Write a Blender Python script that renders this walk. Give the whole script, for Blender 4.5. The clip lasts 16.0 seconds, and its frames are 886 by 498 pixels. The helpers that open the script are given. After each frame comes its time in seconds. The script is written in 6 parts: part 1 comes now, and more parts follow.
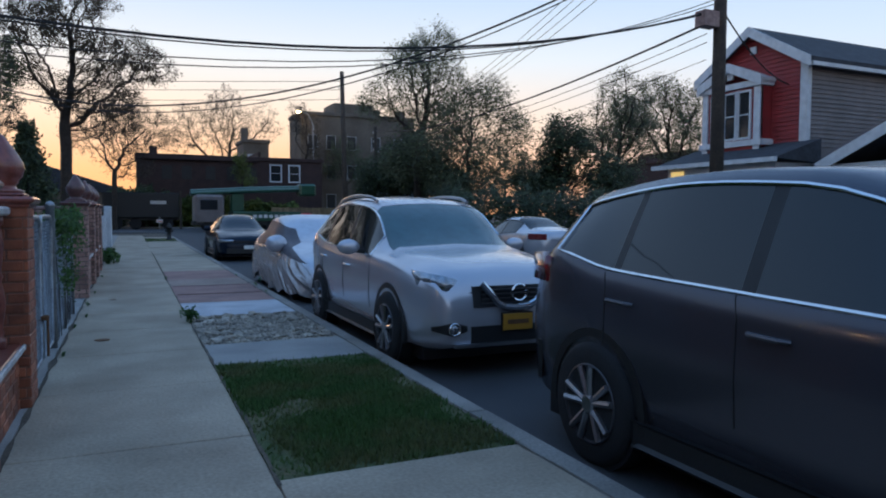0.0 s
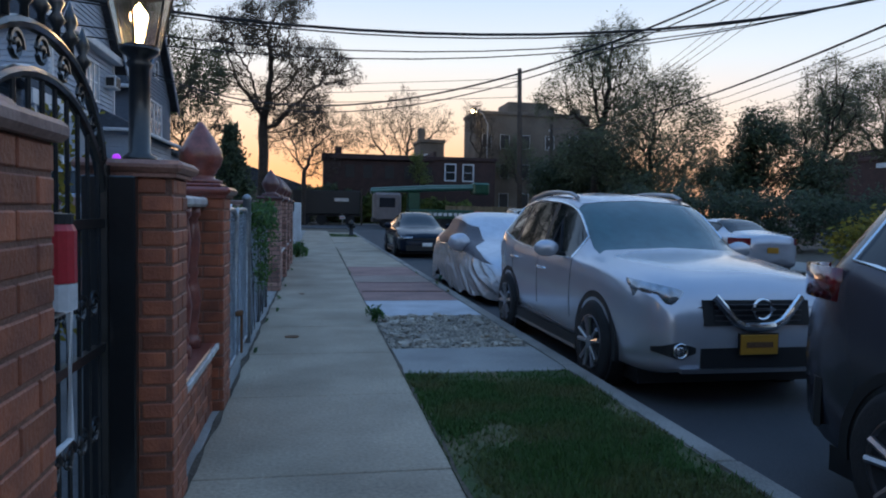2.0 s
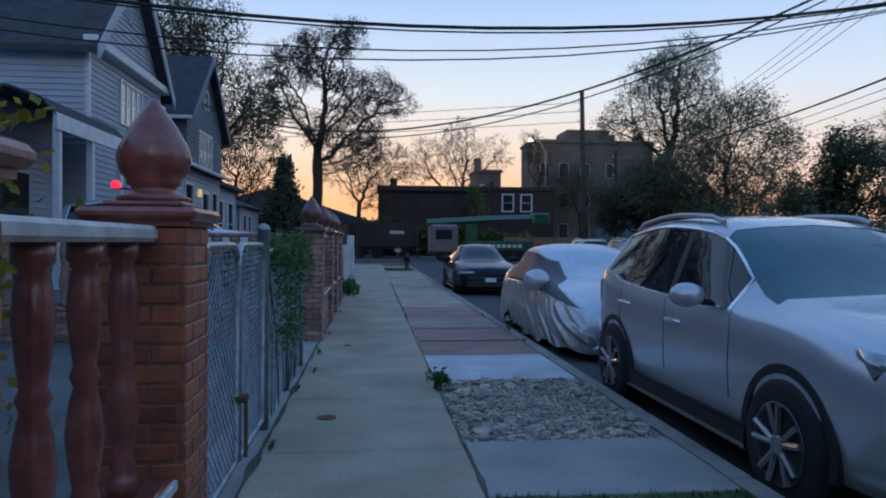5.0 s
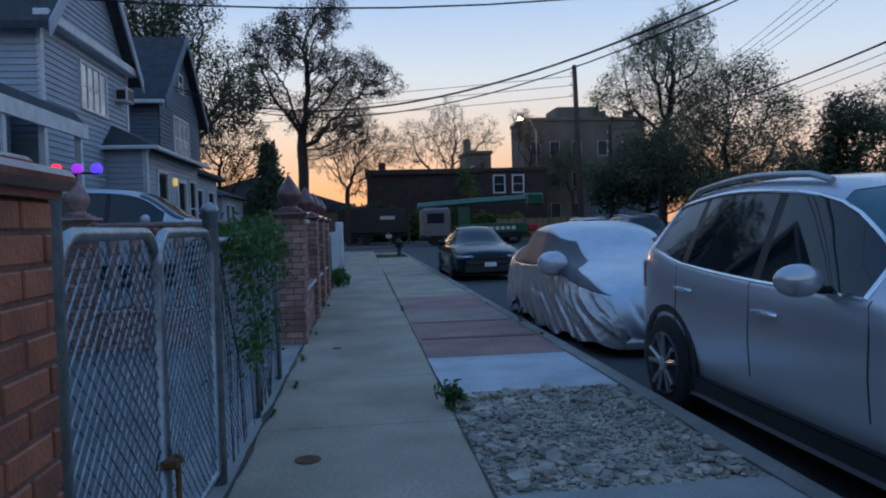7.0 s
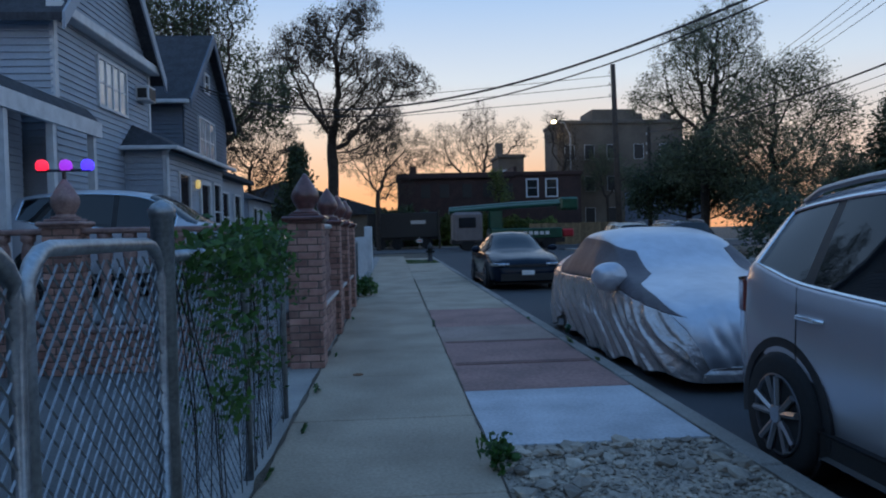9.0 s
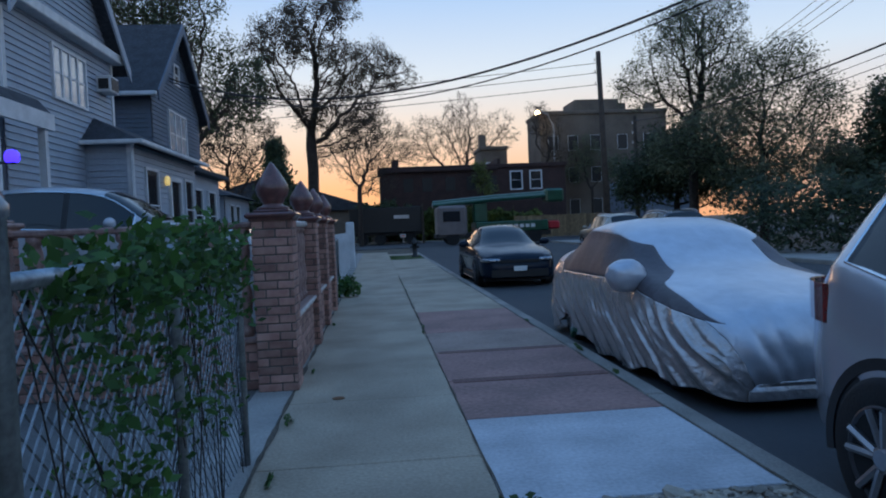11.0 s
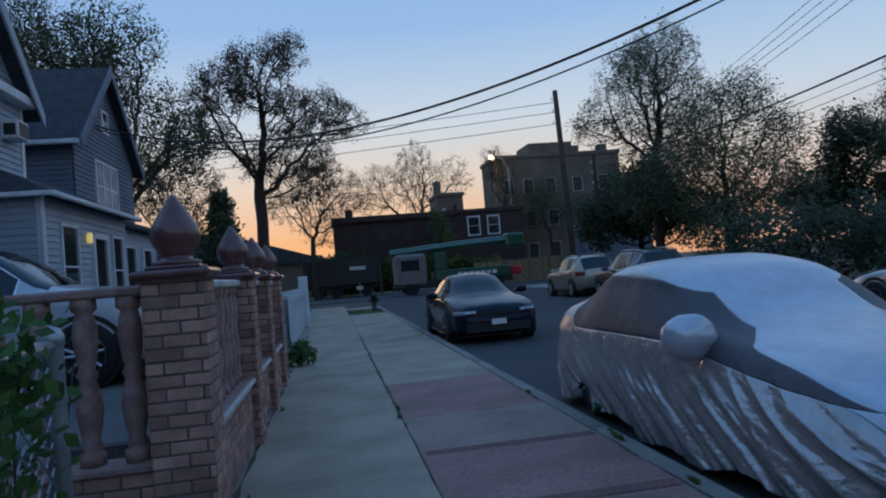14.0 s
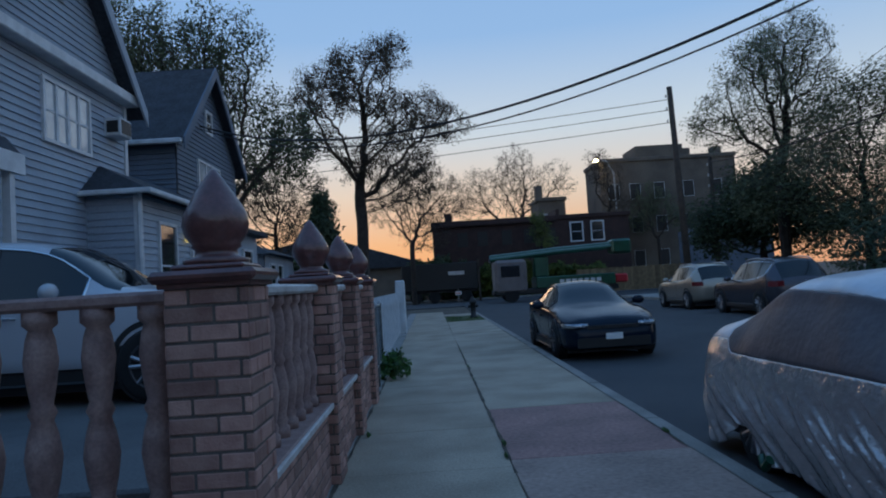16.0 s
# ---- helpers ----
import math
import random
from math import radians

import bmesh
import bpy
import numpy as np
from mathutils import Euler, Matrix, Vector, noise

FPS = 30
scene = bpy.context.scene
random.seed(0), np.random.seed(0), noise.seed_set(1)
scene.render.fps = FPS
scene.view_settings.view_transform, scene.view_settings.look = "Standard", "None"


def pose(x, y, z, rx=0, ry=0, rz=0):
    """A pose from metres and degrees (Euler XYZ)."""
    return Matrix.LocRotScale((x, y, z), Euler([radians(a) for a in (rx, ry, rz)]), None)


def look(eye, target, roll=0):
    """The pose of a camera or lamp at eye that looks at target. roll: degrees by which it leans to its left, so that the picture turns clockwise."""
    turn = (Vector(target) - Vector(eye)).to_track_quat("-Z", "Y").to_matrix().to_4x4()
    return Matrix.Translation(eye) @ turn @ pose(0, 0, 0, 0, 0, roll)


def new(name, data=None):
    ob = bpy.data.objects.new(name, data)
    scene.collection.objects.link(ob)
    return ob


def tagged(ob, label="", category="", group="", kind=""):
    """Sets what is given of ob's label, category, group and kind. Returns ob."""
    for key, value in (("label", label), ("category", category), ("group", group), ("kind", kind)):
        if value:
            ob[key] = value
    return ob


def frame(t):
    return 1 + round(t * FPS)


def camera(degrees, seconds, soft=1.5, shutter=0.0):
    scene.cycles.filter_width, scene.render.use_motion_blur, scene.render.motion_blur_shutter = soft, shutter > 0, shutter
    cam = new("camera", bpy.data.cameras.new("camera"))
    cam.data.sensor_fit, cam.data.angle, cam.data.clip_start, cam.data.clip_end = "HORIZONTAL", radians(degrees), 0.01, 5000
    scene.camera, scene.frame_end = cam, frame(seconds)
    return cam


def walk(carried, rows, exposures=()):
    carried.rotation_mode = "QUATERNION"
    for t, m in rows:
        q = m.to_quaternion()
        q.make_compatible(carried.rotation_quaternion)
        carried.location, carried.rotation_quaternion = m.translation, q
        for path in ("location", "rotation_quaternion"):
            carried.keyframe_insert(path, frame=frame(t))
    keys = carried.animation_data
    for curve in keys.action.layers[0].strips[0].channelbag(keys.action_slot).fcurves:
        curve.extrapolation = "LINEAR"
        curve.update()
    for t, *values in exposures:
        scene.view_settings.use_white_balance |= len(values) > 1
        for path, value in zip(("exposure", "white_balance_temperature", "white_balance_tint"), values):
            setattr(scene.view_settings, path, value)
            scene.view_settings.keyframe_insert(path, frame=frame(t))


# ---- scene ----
cam = camera(65.2, 16.0, 2.0)
PATH = [
    (0, (0.562, 0.975, 1.366), (1.384, 2.795, 1.265), 0.3),
    (0.5, (0.539, 1.111, 1.362), (1.21, 2.991, 1.238), 0.8),
    (1, (0.617, 1.231, 1.343), (1.111, 3.163, 1.197), 2.3),
    (1.5, (0.574, 1.533, 1.334), (0.957, 3.492, 1.203), 1.4),
    (2, (0.506, 1.808, 1.34), (0.868, 3.772, 1.232), 1.1),
    (2.5, (0.543, 2.145, 1.352), (0.847, 4.12, 1.264), 1.3),
    (3, (0.508, 2.49, 1.361), (0.793, 4.469, 1.307), -1.1),
    (3.5, (0.524, 2.819, 1.351), (0.775, 4.803, 1.319), -0.7),
    (4, (0.56, 3.133, 1.358), (0.768, 5.122, 1.365), 0.6),
    (6.5, (0.627, 4.849, 1.316), (0.835, 6.837, 1.249), -0.8),
    (7, (0.622, 5.163, 1.314), (0.851, 7.149, 1.25), -1.6),
    (7.5, (0.665, 5.499, 1.314), (0.896, 7.485, 1.263), -1.4),
    (8, (0.696, 5.764, 1.315), (0.868, 7.756, 1.266), -0.6),
    (8.5, (0.666, 6.042, 1.328), (0.816, 8.036, 1.28), -1.1),
    (10.8, (0.673, 7.199, 1.35), (0.819, 9.193, 1.286), -1.9),
    (11, (0.663, 7.306, 1.357), (0.852, 9.295, 1.289), -2.4),
    (11.5, (0.627, 7.622, 1.367), (0.911, 9.6, 1.286), -3.4),
    (12, (0.692, 8.01, 1.369), (0.997, 9.985, 1.281), -2.4),
    (12.5, (0.647, 8.34, 1.383), (1.024, 10.304, 1.385), -4.5),
    (13, (0.662, 8.665, 1.373), (1.057, 10.626, 1.417), -3.5),
    (13.5, (0.705, 8.941, 1.395), (1.055, 10.909, 1.468), -3.0),
    (14, (0.65, 9.252, 1.393), (0.974, 11.224, 1.457), -4.8),
    (14.5, (0.696, 9.573, 1.39), (0.878, 11.564, 1.451), -4.4),
    (15, (0.676, 9.884, 1.382), (0.786, 11.879, 1.453), -4.5),
    (15.5, (0.645, 10.174, 1.392), (0.742, 12.17, 1.466), -4.9),
    (16, (0.68, 10.482, 1.412), (0.723, 12.479, 1.513), -3.6),
]
walk(cam, [(t, look(eye, target, roll)) for t, eye, target, roll in PATH], [(0, 0.3, 7000, 10), (1.5, 0.33, 7000, 10), (4, 0.2, 6650, 10), (8, -0.03, 6450, 8), (12.5, 0.12, 6400, 7), (14, -0.2, 6350, 6), (16, -0.24, 6300, 5)])

# ---- light ----
world = bpy.data.worlds.new("world")
scene.world = world
world.use_nodes = True
wn = world.node_tree
wn.nodes.clear()
sky = wn.nodes.new("ShaderNodeTexSky")
sky.sky_type = "NISHITA"
sky.sun_disc = False
sky.sun_elevation = radians(1.2)
sky.sun_rotation = radians(-6)
sky.altitude = 20
sky.air_density, sky.dust_density, sky.ozone_density = 1.0, 1.2, 2.2
# dusk sky: blue overhead, pale to peach at the horizon, warmest where the sun went down
tcw = wn.nodes.new("ShaderNodeTexCoord")
sep = wn.nodes.new("ShaderNodeSeparateXYZ")
wn.links.new(tcw.outputs["Generated"], sep.inputs[0])


def sky_ramp(stops):
    r = wn.nodes.new("ShaderNodeValToRGB")
    while len(r.color_ramp.elements) < len(stops):
        r.color_ramp.elements.new(0.5)
    for e, (p, c) in zip(r.color_ramp.elements, stops):
        e.position, e.color = p, (*c, 1)
    wn.links.new(sep.outputs[2], r.inputs[0])
    return r


west = sky_ramp([(0.0, (0.85, 0.37, 0.16)), (0.06, (0.86, 0.47, 0.26)), (0.13, (0.80, 0.64, 0.53)), (0.21, (0.63, 0.69, 0.77)), (0.34, (0.32, 0.50, 0.80)), (1.0, (0.12, 0.30, 0.68))])
east = sky_ramp([(0.0, (0.62, 0.57, 0.58)), (0.10, (0.62, 0.62, 0.68)), (0.22, (0.48, 0.61, 0.80)), (0.4, (0.26, 0.44, 0.76)), (1.0, (0.12, 0.30, 0.68))])
toward = wn.nodes.new("ShaderNodeMapRange")
toward.inputs["From Min"].default_value, toward.inputs["From Max"].default_value = 0.45, 1.0
toward.interpolation_type = "SMOOTHSTEP"
wn.links.new(sep.outputs[1], toward.inputs["Value"])
blend = wn.nodes.new("ShaderNodeMix")
blend.data_type = "RGBA"
wn.links.new(toward.outputs["Result"], blend.inputs[0])
wn.links.new(east.outputs[0], blend.inputs[6])
wn.links.new(west.outputs[0], blend.inputs[7])
back = wn.nodes.new("ShaderNodeBackground")
back.inputs["Strength"].default_value = 0.012
dusk = wn.nodes.new("ShaderNodeBackground")
dusk.inputs["Strength"].default_value = 1.12
both = wn.nodes.new("ShaderNodeAddShader")
wout = wn.nodes.new("ShaderNodeOutputWorld")
wn.links.new(sky.outputs[0], back.inputs[0])
wn.links.new(blend.outputs[2], dusk.inputs[0])
wn.links.new(back.outputs[0], both.inputs[0])
wn.links.new(dusk.outputs[0], both.inputs[1])
wn.links.new(both.outputs[0], wout.inputs[0])
sun_data = bpy.data.lights.new("sun", "SUN")
sun_data.energy, sun_data.angle, sun_data.color = 0.12, radians(10), (1.0, 0.62, 0.38)
sun = new("sun", sun_data)
sun.matrix_world = look((0, 0, 30), (3.0, -60, 25))


# ---- materials ----
def mat(name, col, col2=None, rough=0.7, metal=0.0, scale=6.0, bump=0.0, fine=60.0, var=0.25, coat=0.0, emit=None, power=0.0, island=False, trans=0.0, mixlo=0.35, mixhi=0.65, spec=0.5):
    m = bpy.data.materials.new(name)
    m.use_nodes = True
    nt = m.node_tree
    b = nt.nodes["Principled BSDF"]
    col2 = col2 or tuple(c * (1 - var) for c in col)
    tc = nt.nodes.new("ShaderNodeTexCoord")
    n1 = nt.nodes.new("ShaderNodeTexNoise")
    n1.inputs["Scale"].default_value, n1.inputs["Detail"].default_value = scale, 6
    n2 = nt.nodes.new("ShaderNodeTexNoise")
    n2.inputs["Scale"].default_value, n2.inputs["Detail"].default_value = fine, 4
    geo = nt.nodes.new("ShaderNodeNewGeometry")
    nt.links.new(geo.outputs["Position"], n1.inputs["Vector"])
    nt.links.new(geo.outputs["Position"], n2.inputs["Vector"])
    ramp = nt.nodes.new("ShaderNodeMapRange")
    ramp.inputs["From Min"].default_value, ramp.inputs["From Max"].default_value = mixlo, mixhi
    nt.links.new(n1.outputs["Fac"], ramp.inputs["Value"])
    mix = nt.nodes.new("ShaderNodeMix")
    mix.data_type = "RGBA"
    mix.inputs[6].default_value, mix.inputs[7].default_value = (*col, 1), (*col2, 1)
    nt.links.new(ramp.outputs["Result"], mix.inputs[0])
    last = mix.outputs[2]
    hsv = nt.nodes.new("ShaderNodeHueSaturation")
    val = nt.nodes.new("ShaderNodeMapRange")
    val.inputs["To Min"].default_value, val.inputs["To Max"].default_value = 1 - var, 1 + var
    if island:
        oi = nt.nodes.new("ShaderNodeObjectInfo")
        add = nt.nodes.new("ShaderNodeMath")
        add.operation = "ADD"
        nt.links.new(oi.outputs["Random"], add.inputs[0])
        nt.links.new(geo.outputs["Random Per Island"], add.inputs[1])
        fr = nt.nodes.new("ShaderNodeMath")
        fr.operation = "FRACT"
        nt.links.new(add.outputs[0], fr.inputs[0])
        nt.links.new(fr.outputs[0], val.inputs["Value"])
    else:
        val.inputs["From Min"].default_value, val.inputs["From Max"].default_value = 0.3, 0.7
        nt.links.new(n2.outputs["Fac"], val.inputs["Value"])
    nt.links.new(val.outputs["Result"], hsv.inputs["Value"])
    nt.links.new(last, hsv.inputs["Color"])
    nt.links.new(hsv.outputs["Color"], b.inputs["Base Color"])
    b.inputs["Roughness"].default_value, b.inputs["Metallic"].default_value = rough, metal
    b.inputs["Coat Weight"].default_value = coat
    b.inputs["Specular IOR Level"].default_value = spec
    b.inputs["Coat Roughness"].default_value = 0.06
    if trans:
        b.inputs["Transmission Weight"].default_value = trans
    if bump:
        bp = nt.nodes.new("ShaderNodeBump")
        bp.inputs["Strength"].default_value, bp.inputs["Distance"].default_value = bump, 0.02
        nt.links.new(n2.outputs["Fac"], bp.inputs["Height"])
        nt.links.new(bp.outputs[0], b.inputs["Normal"])
    if emit:
        b.inputs["Emission Color"].default_value = (*emit, 1)
        b.inputs["Emission Strength"].default_value = power
    return m


M = dict(
    asphalt=mat("asphalt", (0.055, 0.056, 0.06), (0.04, 0.041, 0.045), 0.85, scale=0.5, fine=90, bump=0.4, var=0.3),
    concrete=mat("concrete", (0.41, 0.335, 0.25), (0.27, 0.215, 0.158), 0.9, scale=1.1, fine=45, bump=0.35, var=0.16, mixlo=0.38, mixhi=0.7),
    concrete_grey=mat("concrete_grey", (0.34, 0.325, 0.30), (0.24, 0.23, 0.215), 0.9, scale=1.4, fine=60, bump=0.3, var=0.15),
    white_slab=mat("white_slab", (0.52, 0.53, 0.55), (0.36, 0.37, 0.39), 0.85, scale=1.6, fine=40, bump=0.2, var=0.14),
    pink=mat("pink_concrete", (0.36, 0.20, 0.17), (0.25, 0.145, 0.125), 0.88, scale=1.6, fine=24, bump=0.3, var=0.22),
    kerb=mat("kerb_concrete", (0.30, 0.275, 0.245), (0.19, 0.175, 0.155), 0.9, scale=1.5, fine=60, bump=0.3, var=0.2),
    driveway=mat("driveway", (0.15, 0.145, 0.14), (0.10, 0.097, 0.095), 0.9, scale=1.2, fine=50, bump=0.3, var=0.2),
    lawn=mat("lawn_soil", (0.055, 0.085, 0.028), (0.13, 0.11, 0.055), 0.95, scale=2.2, fine=60, bump=0.6, var=0.35, mixlo=0.45, mixhi=0.62),
    sand=mat("sandy_soil", (0.46, 0.38, 0.30), (0.26, 0.225, 0.19), 0.95, scale=2.5, fine=60, bump=0.5, var=0.25),
    soil=mat("soil", (0.12, 0.095, 0.07), (0.07, 0.055, 0.04), 0.95, scale=3, fine=50, bump=0.6, var=0.35),
    grass=mat("grass_blades", (0.055, 0.115, 0.028), (0.135, 0.125, 0.05), 0.9, scale=1.6, var=0.25, island=True, mixlo=0.45, mixhi=0.68),
    stone=mat("rubble_stone", (0.44, 0.375, 0.30), (0.24, 0.21, 0.175), 0.9, scale=5, fine=30, bump=0.5, var=0.45, island=True),
    brick=mat("red_brick", (0.40, 0.12, 0.058), (0.25, 0.075, 0.042), 0.5, scale=9, fine=80, bump=0.25, var=0.3, island=True),
    brick_pink=mat("pink_brick", (0.42, 0.24, 0.19), (0.30, 0.15, 0.12), 0.72, scale=9, fine=80, bump=0.25, var=0.35, island=True),
    mortar=mat("mortar", (0.14, 0.112, 0.098), None, 0.95, fine=90, bump=0.3),
    mortar_dark=mat("mortar_dark", (0.25, 0.125, 0.09), None, 0.9, fine=90, bump=0.3),
    terracotta=mat("glazed_terracotta", (0.26, 0.075, 0.055), (0.17, 0.05, 0.04), 0.28, scale=12, fine=50, bump=0.1, var=0.15, coat=0.3),
    finial_glaze=mat("dark_glazed_clay", (0.15, 0.058, 0.05), (0.10, 0.04, 0.036), 0.3, scale=12, fine=50, bump=0.1, var=0.15, coat=0.35),
    pink_pale=mat("pale_pink_concrete", (0.37, 0.265, 0.215), (0.27, 0.19, 0.155), 0.88, scale=1.6, fine=24, bump=0.3, var=0.2),
    pink_band=mat("worn_red_concrete", (0.21, 0.105, 0.09), (0.15, 0.08, 0.07), 0.9, scale=3, fine=40, bump=0.3, var=0.25),
    terra_matt=mat("painted_terracotta", (0.34, 0.22, 0.19), (0.22, 0.13, 0.115), 0.6, scale=10, fine=60, bump=0.15, var=0.18),
    cap=mat("cap_stone", (0.40, 0.20, 0.15), (0.27, 0.13, 0.10), 0.5, scale=9, fine=60, bump=0.15, var=0.15),
    white_rail=mat("white_painted_rail", (0.62, 0.60, 0.58), (0.42, 0.38, 0.36), 0.5, scale=10, fine=40, var=0.15),
    iron=mat("black_iron", (0.012, 0.012, 0.013), None, 0.32, 0.0, fine=40, bump=0.05, coat=0.5),
    galv=mat("galvanised_steel", (0.42, 0.44, 0.46), (0.28, 0.29, 0.30), 0.42, 0.85, scale=8, fine=60, var=0.2),
    rust=mat("rusty_latch", (0.20, 0.09, 0.04), (0.12, 0.06, 0.03), 0.8, 0.3, fine=50, bump=0.3),
    leaf=mat("ivy_leaf", (0.035, 0.10, 0.015), (0.06, 0.12, 0.022), 0.55, scale=4, var=0.5, island=True),
    tree_leaf=mat("spring_leaf", (0.12, 0.135, 0.075), (0.08, 0.10, 0.05), 0.7, scale=0.4, var=0.4, island=True),
    tree_leaf_dark=mat("dark_leaf", (0.042, 0.062, 0.03), (0.06, 0.08, 0.036), 0.7, scale=0.4, var=0.5, island=True),
    tree_bud=mat("bud_leaf", (0.06, 0.046, 0.03), (0.04, 0.034, 0.024), 0.8, scale=0.4, var=0.4, island=True),
    hedge=mat("hedge_leaf", (0.13, 0.15, 0.025), (0.065, 0.095, 0.02), 0.7, scale=0.7, var=0.5, island=True),
    bark=mat("bark", (0.055, 0.042, 0.035), (0.03, 0.024, 0.02), 0.95, scale=5, fine=25, bump=0.7, var=0.3),
    silver=mat("silver_paint", (0.50, 0.50, 0.54), None, 0.22, 0.5, scale=2, fine=300, var=0.04, coat=0.5),
    charcoal=mat("charcoal_paint", (0.075, 0.073, 0.088), None, 0.26, 0.55, scale=2, fine=300, var=0.05, coat=0.25),
    navy=mat("dark_blue_paint", (0.006, 0.012, 0.024), None, 0.14, 0.0, scale=2, fine=300, var=0.05, spec=0.2),
    beige=mat("champagne_paint", (0.36, 0.31, 0.25), None, 0.3, 0.5, scale=2, fine=300, var=0.05, coat=0.8),
    white_car=mat("white_paint", (0.40, 0.42, 0.46), None, 0.3, 0.0, scale=2, fine=200, var=0.03, coat=0.8),
    tyre=mat("tyre_rubber", (0.014, 0.014, 0.015), None, 0.85, fine=80, bump=0.2),
    alloy=mat("alloy_wheel", (0.36, 0.36, 0.38), None, 0.3, 0.9, fine=60, var=0.08),
    alloy_dark=mat("dark_alloy", (0.09, 0.09, 0.1), None, 0.4, 0.7, fine=60, var=0.1),
    black=mat("black_plastic", (0.014, 0.014, 0.015), None, 0.5, fine=80, bump=0.08, var=0.2),
    glass=mat("car_glass", (0.008, 0.011, 0.013), None, 0.03, 0.0, fine=10, var=0.05, spec=0.6),
    # blue-green reflection on the windscreen is put into its base colour
    screen=mat("windscreen_reflection_tint", (0.055, 0.125, 0.14), (0.045, 0.10, 0.115), 0.06, 0.0, fine=10, var=0.05, coat=0.3),
    chrome=mat("chrome", (0.75, 0.76, 0.78), None, 0.12, 1.0, fine=30, var=0.04),
    lens=mat("headlamp_lens", (0.42, 0.44, 0.47), (0.16, 0.165, 0.18), 0.1, 0.7, scale=20, fine=40, var=0.3, coat=1.0),
    red_lens=mat("red_lens", (0.22, 0.012, 0.014), (0.12, 0.01, 0.012), 0.12, 0.0, scale=20, fine=30, var=0.2, coat=1.0),
    plate=mat("yellow_plate", (0.45, 0.20, 0.02), None, 0.5, var=0.08),
    plate_white=mat("white_plate", (0.75, 0.75, 0.73), None, 0.5, var=0.08),
    cover=mat("silver_car_cover", (0.58, 0.60, 0.65), (0.49, 0.51, 0.56), 0.30, 0.45, scale=2.5, fine=9, bump=0.35, var=0.06),
    cover_side=mat("grey_beige_cover", (0.50, 0.47, 0.46), (0.41, 0.385, 0.38), 0.2, 0.6, scale=3, fine=13, bump=0.9, var=0.08),
    cover_dark=mat("dark_grey_cover", (0.10, 0.085, 0.095), (0.075, 0.065, 0.072), 0.5, 0.1, scale=3, fine=18, bump=0.25, var=0.08),
    siding=mat("blue_grey_siding", (0.34, 0.39, 0.45), (0.29, 0.33, 0.39), 0.6, scale=1.2, fine=20, var=0.06),
    siding_dark=mat("slate_siding", (0.13, 0.16, 0.21), (0.10, 0.13, 0.17), 0.65, scale=1.2, fine=20, var=0.08),
    trim=mat("white_trim", (0.62, 0.64, 0.66), (0.5, 0.52, 0.54), 0.5, scale=4, fine=30, var=0.05),
    shingle=mat("roof_shingle", (0.045, 0.05, 0.06), (0.03, 0.033, 0.04), 0.9, scale=3, fine=14, bump=0.4, var=0.3),
    window=mat("window_glass", (0.02, 0.026, 0.032), None, 0.04, 0.0, fine=8, var=0.1, coat=1.0),
    curtain=mat("white_window_glass", (0.45, 0.50, 0.55), (0.3, 0.34, 0.4), 0.06, 0.0, scale=3, fine=8, var=0.1, coat=1.0),
    brick_far=mat("far_brick", (0.055, 0.03, 0.027), (0.038, 0.022, 0.02), 0.9, scale=1.5, fine=14, bump=0.3, var=0.25),
    tan_brick=mat("tan_brick", (0.15, 0.125, 0.10), (0.105, 0.088, 0.072), 0.9, scale=0.6, fine=10, bump=0.2, var=0.2),
    red_siding=mat("red_siding", (0.32, 0.03, 0.03), (0.24, 0.025, 0.025), 0.6, scale=2, fine=20, var=0.1),
    taupe=mat("taupe_siding", (0.20, 0.17, 0.165), (0.16, 0.135, 0.13), 0.7, scale=2, fine=20, var=0.1),
    wood=mat("fence_wood", (0.28, 0.19, 0.10), (0.18, 0.12, 0.065), 0.85, scale=4, fine=30, bump=0.3, var=0.25, island=True),
    pole_wood=mat("pole_wood", (0.075, 0.055, 0.042), (0.045, 0.035, 0.028), 0.9, scale=4, fine=30, bump=0.5, var=0.3),
    cable=mat("cable_rubber", (0.012, 0.012, 0.014), None, 0.7),
    green=mat("green_truck_paint", (0.014, 0.085, 0.045), (0.01, 0.06, 0.032), 0.4, 0.0, scale=2, fine=40, var=0.1, coat=0.4),
    orange=mat("orange_sign", (0.75, 0.16, 0.05), None, 0.5, var=0.08),
    white=mat("white_plastic", (0.7, 0.7, 0.7), (0.55, 0.55, 0.55), 0.5, scale=6, var=0.06),
    red_plastic=mat("red_plastic", (0.5, 0.03, 0.04), None, 0.35, var=0.1),
    yellow=mat("yellow_leaf", (0.30, 0.21, 0.02), (0.14, 0.14, 0.02), 0.8, scale=3, var=0.5, island=True),
    bulb=mat("warm_bulb", (1, 0.8, 0.5), None, 0.5, emit=(1.0, 0.66, 0.32), power=14),
    lamp_red=mat("red_lamp", (0.3, 0.01, 0.02), None, 0.4, emit=(1.0, 0.02, 0.06), power=1.6),
    lamp_blue=mat("blue_lamp", (0.02, 0.015, 0.3), None, 0.4, emit=(0.06, 0.03, 1.0), power=2.2),
    lamp_purple=mat("purple_lamp", (0.1, 0.01, 0.2), None, 0.4, emit=(0.4, 0.04, 0.9), power=0.9),
    lit_window=mat("lit_window", (0.7, 0.55, 0.25), None, 0.3, emit=(1.0, 0.72, 0.25), power=0.5),
    street_bulb=mat("street_lamp_bulb", (1, 0.8, 0.5), None, 0.5, emit=(1.0, 0.70, 0.32), power=60),
)
clear = bpy.data.materials.new("clear_glass")
clear.use_nodes = True
cb = clear.node_tree.nodes["Principled BSDF"]
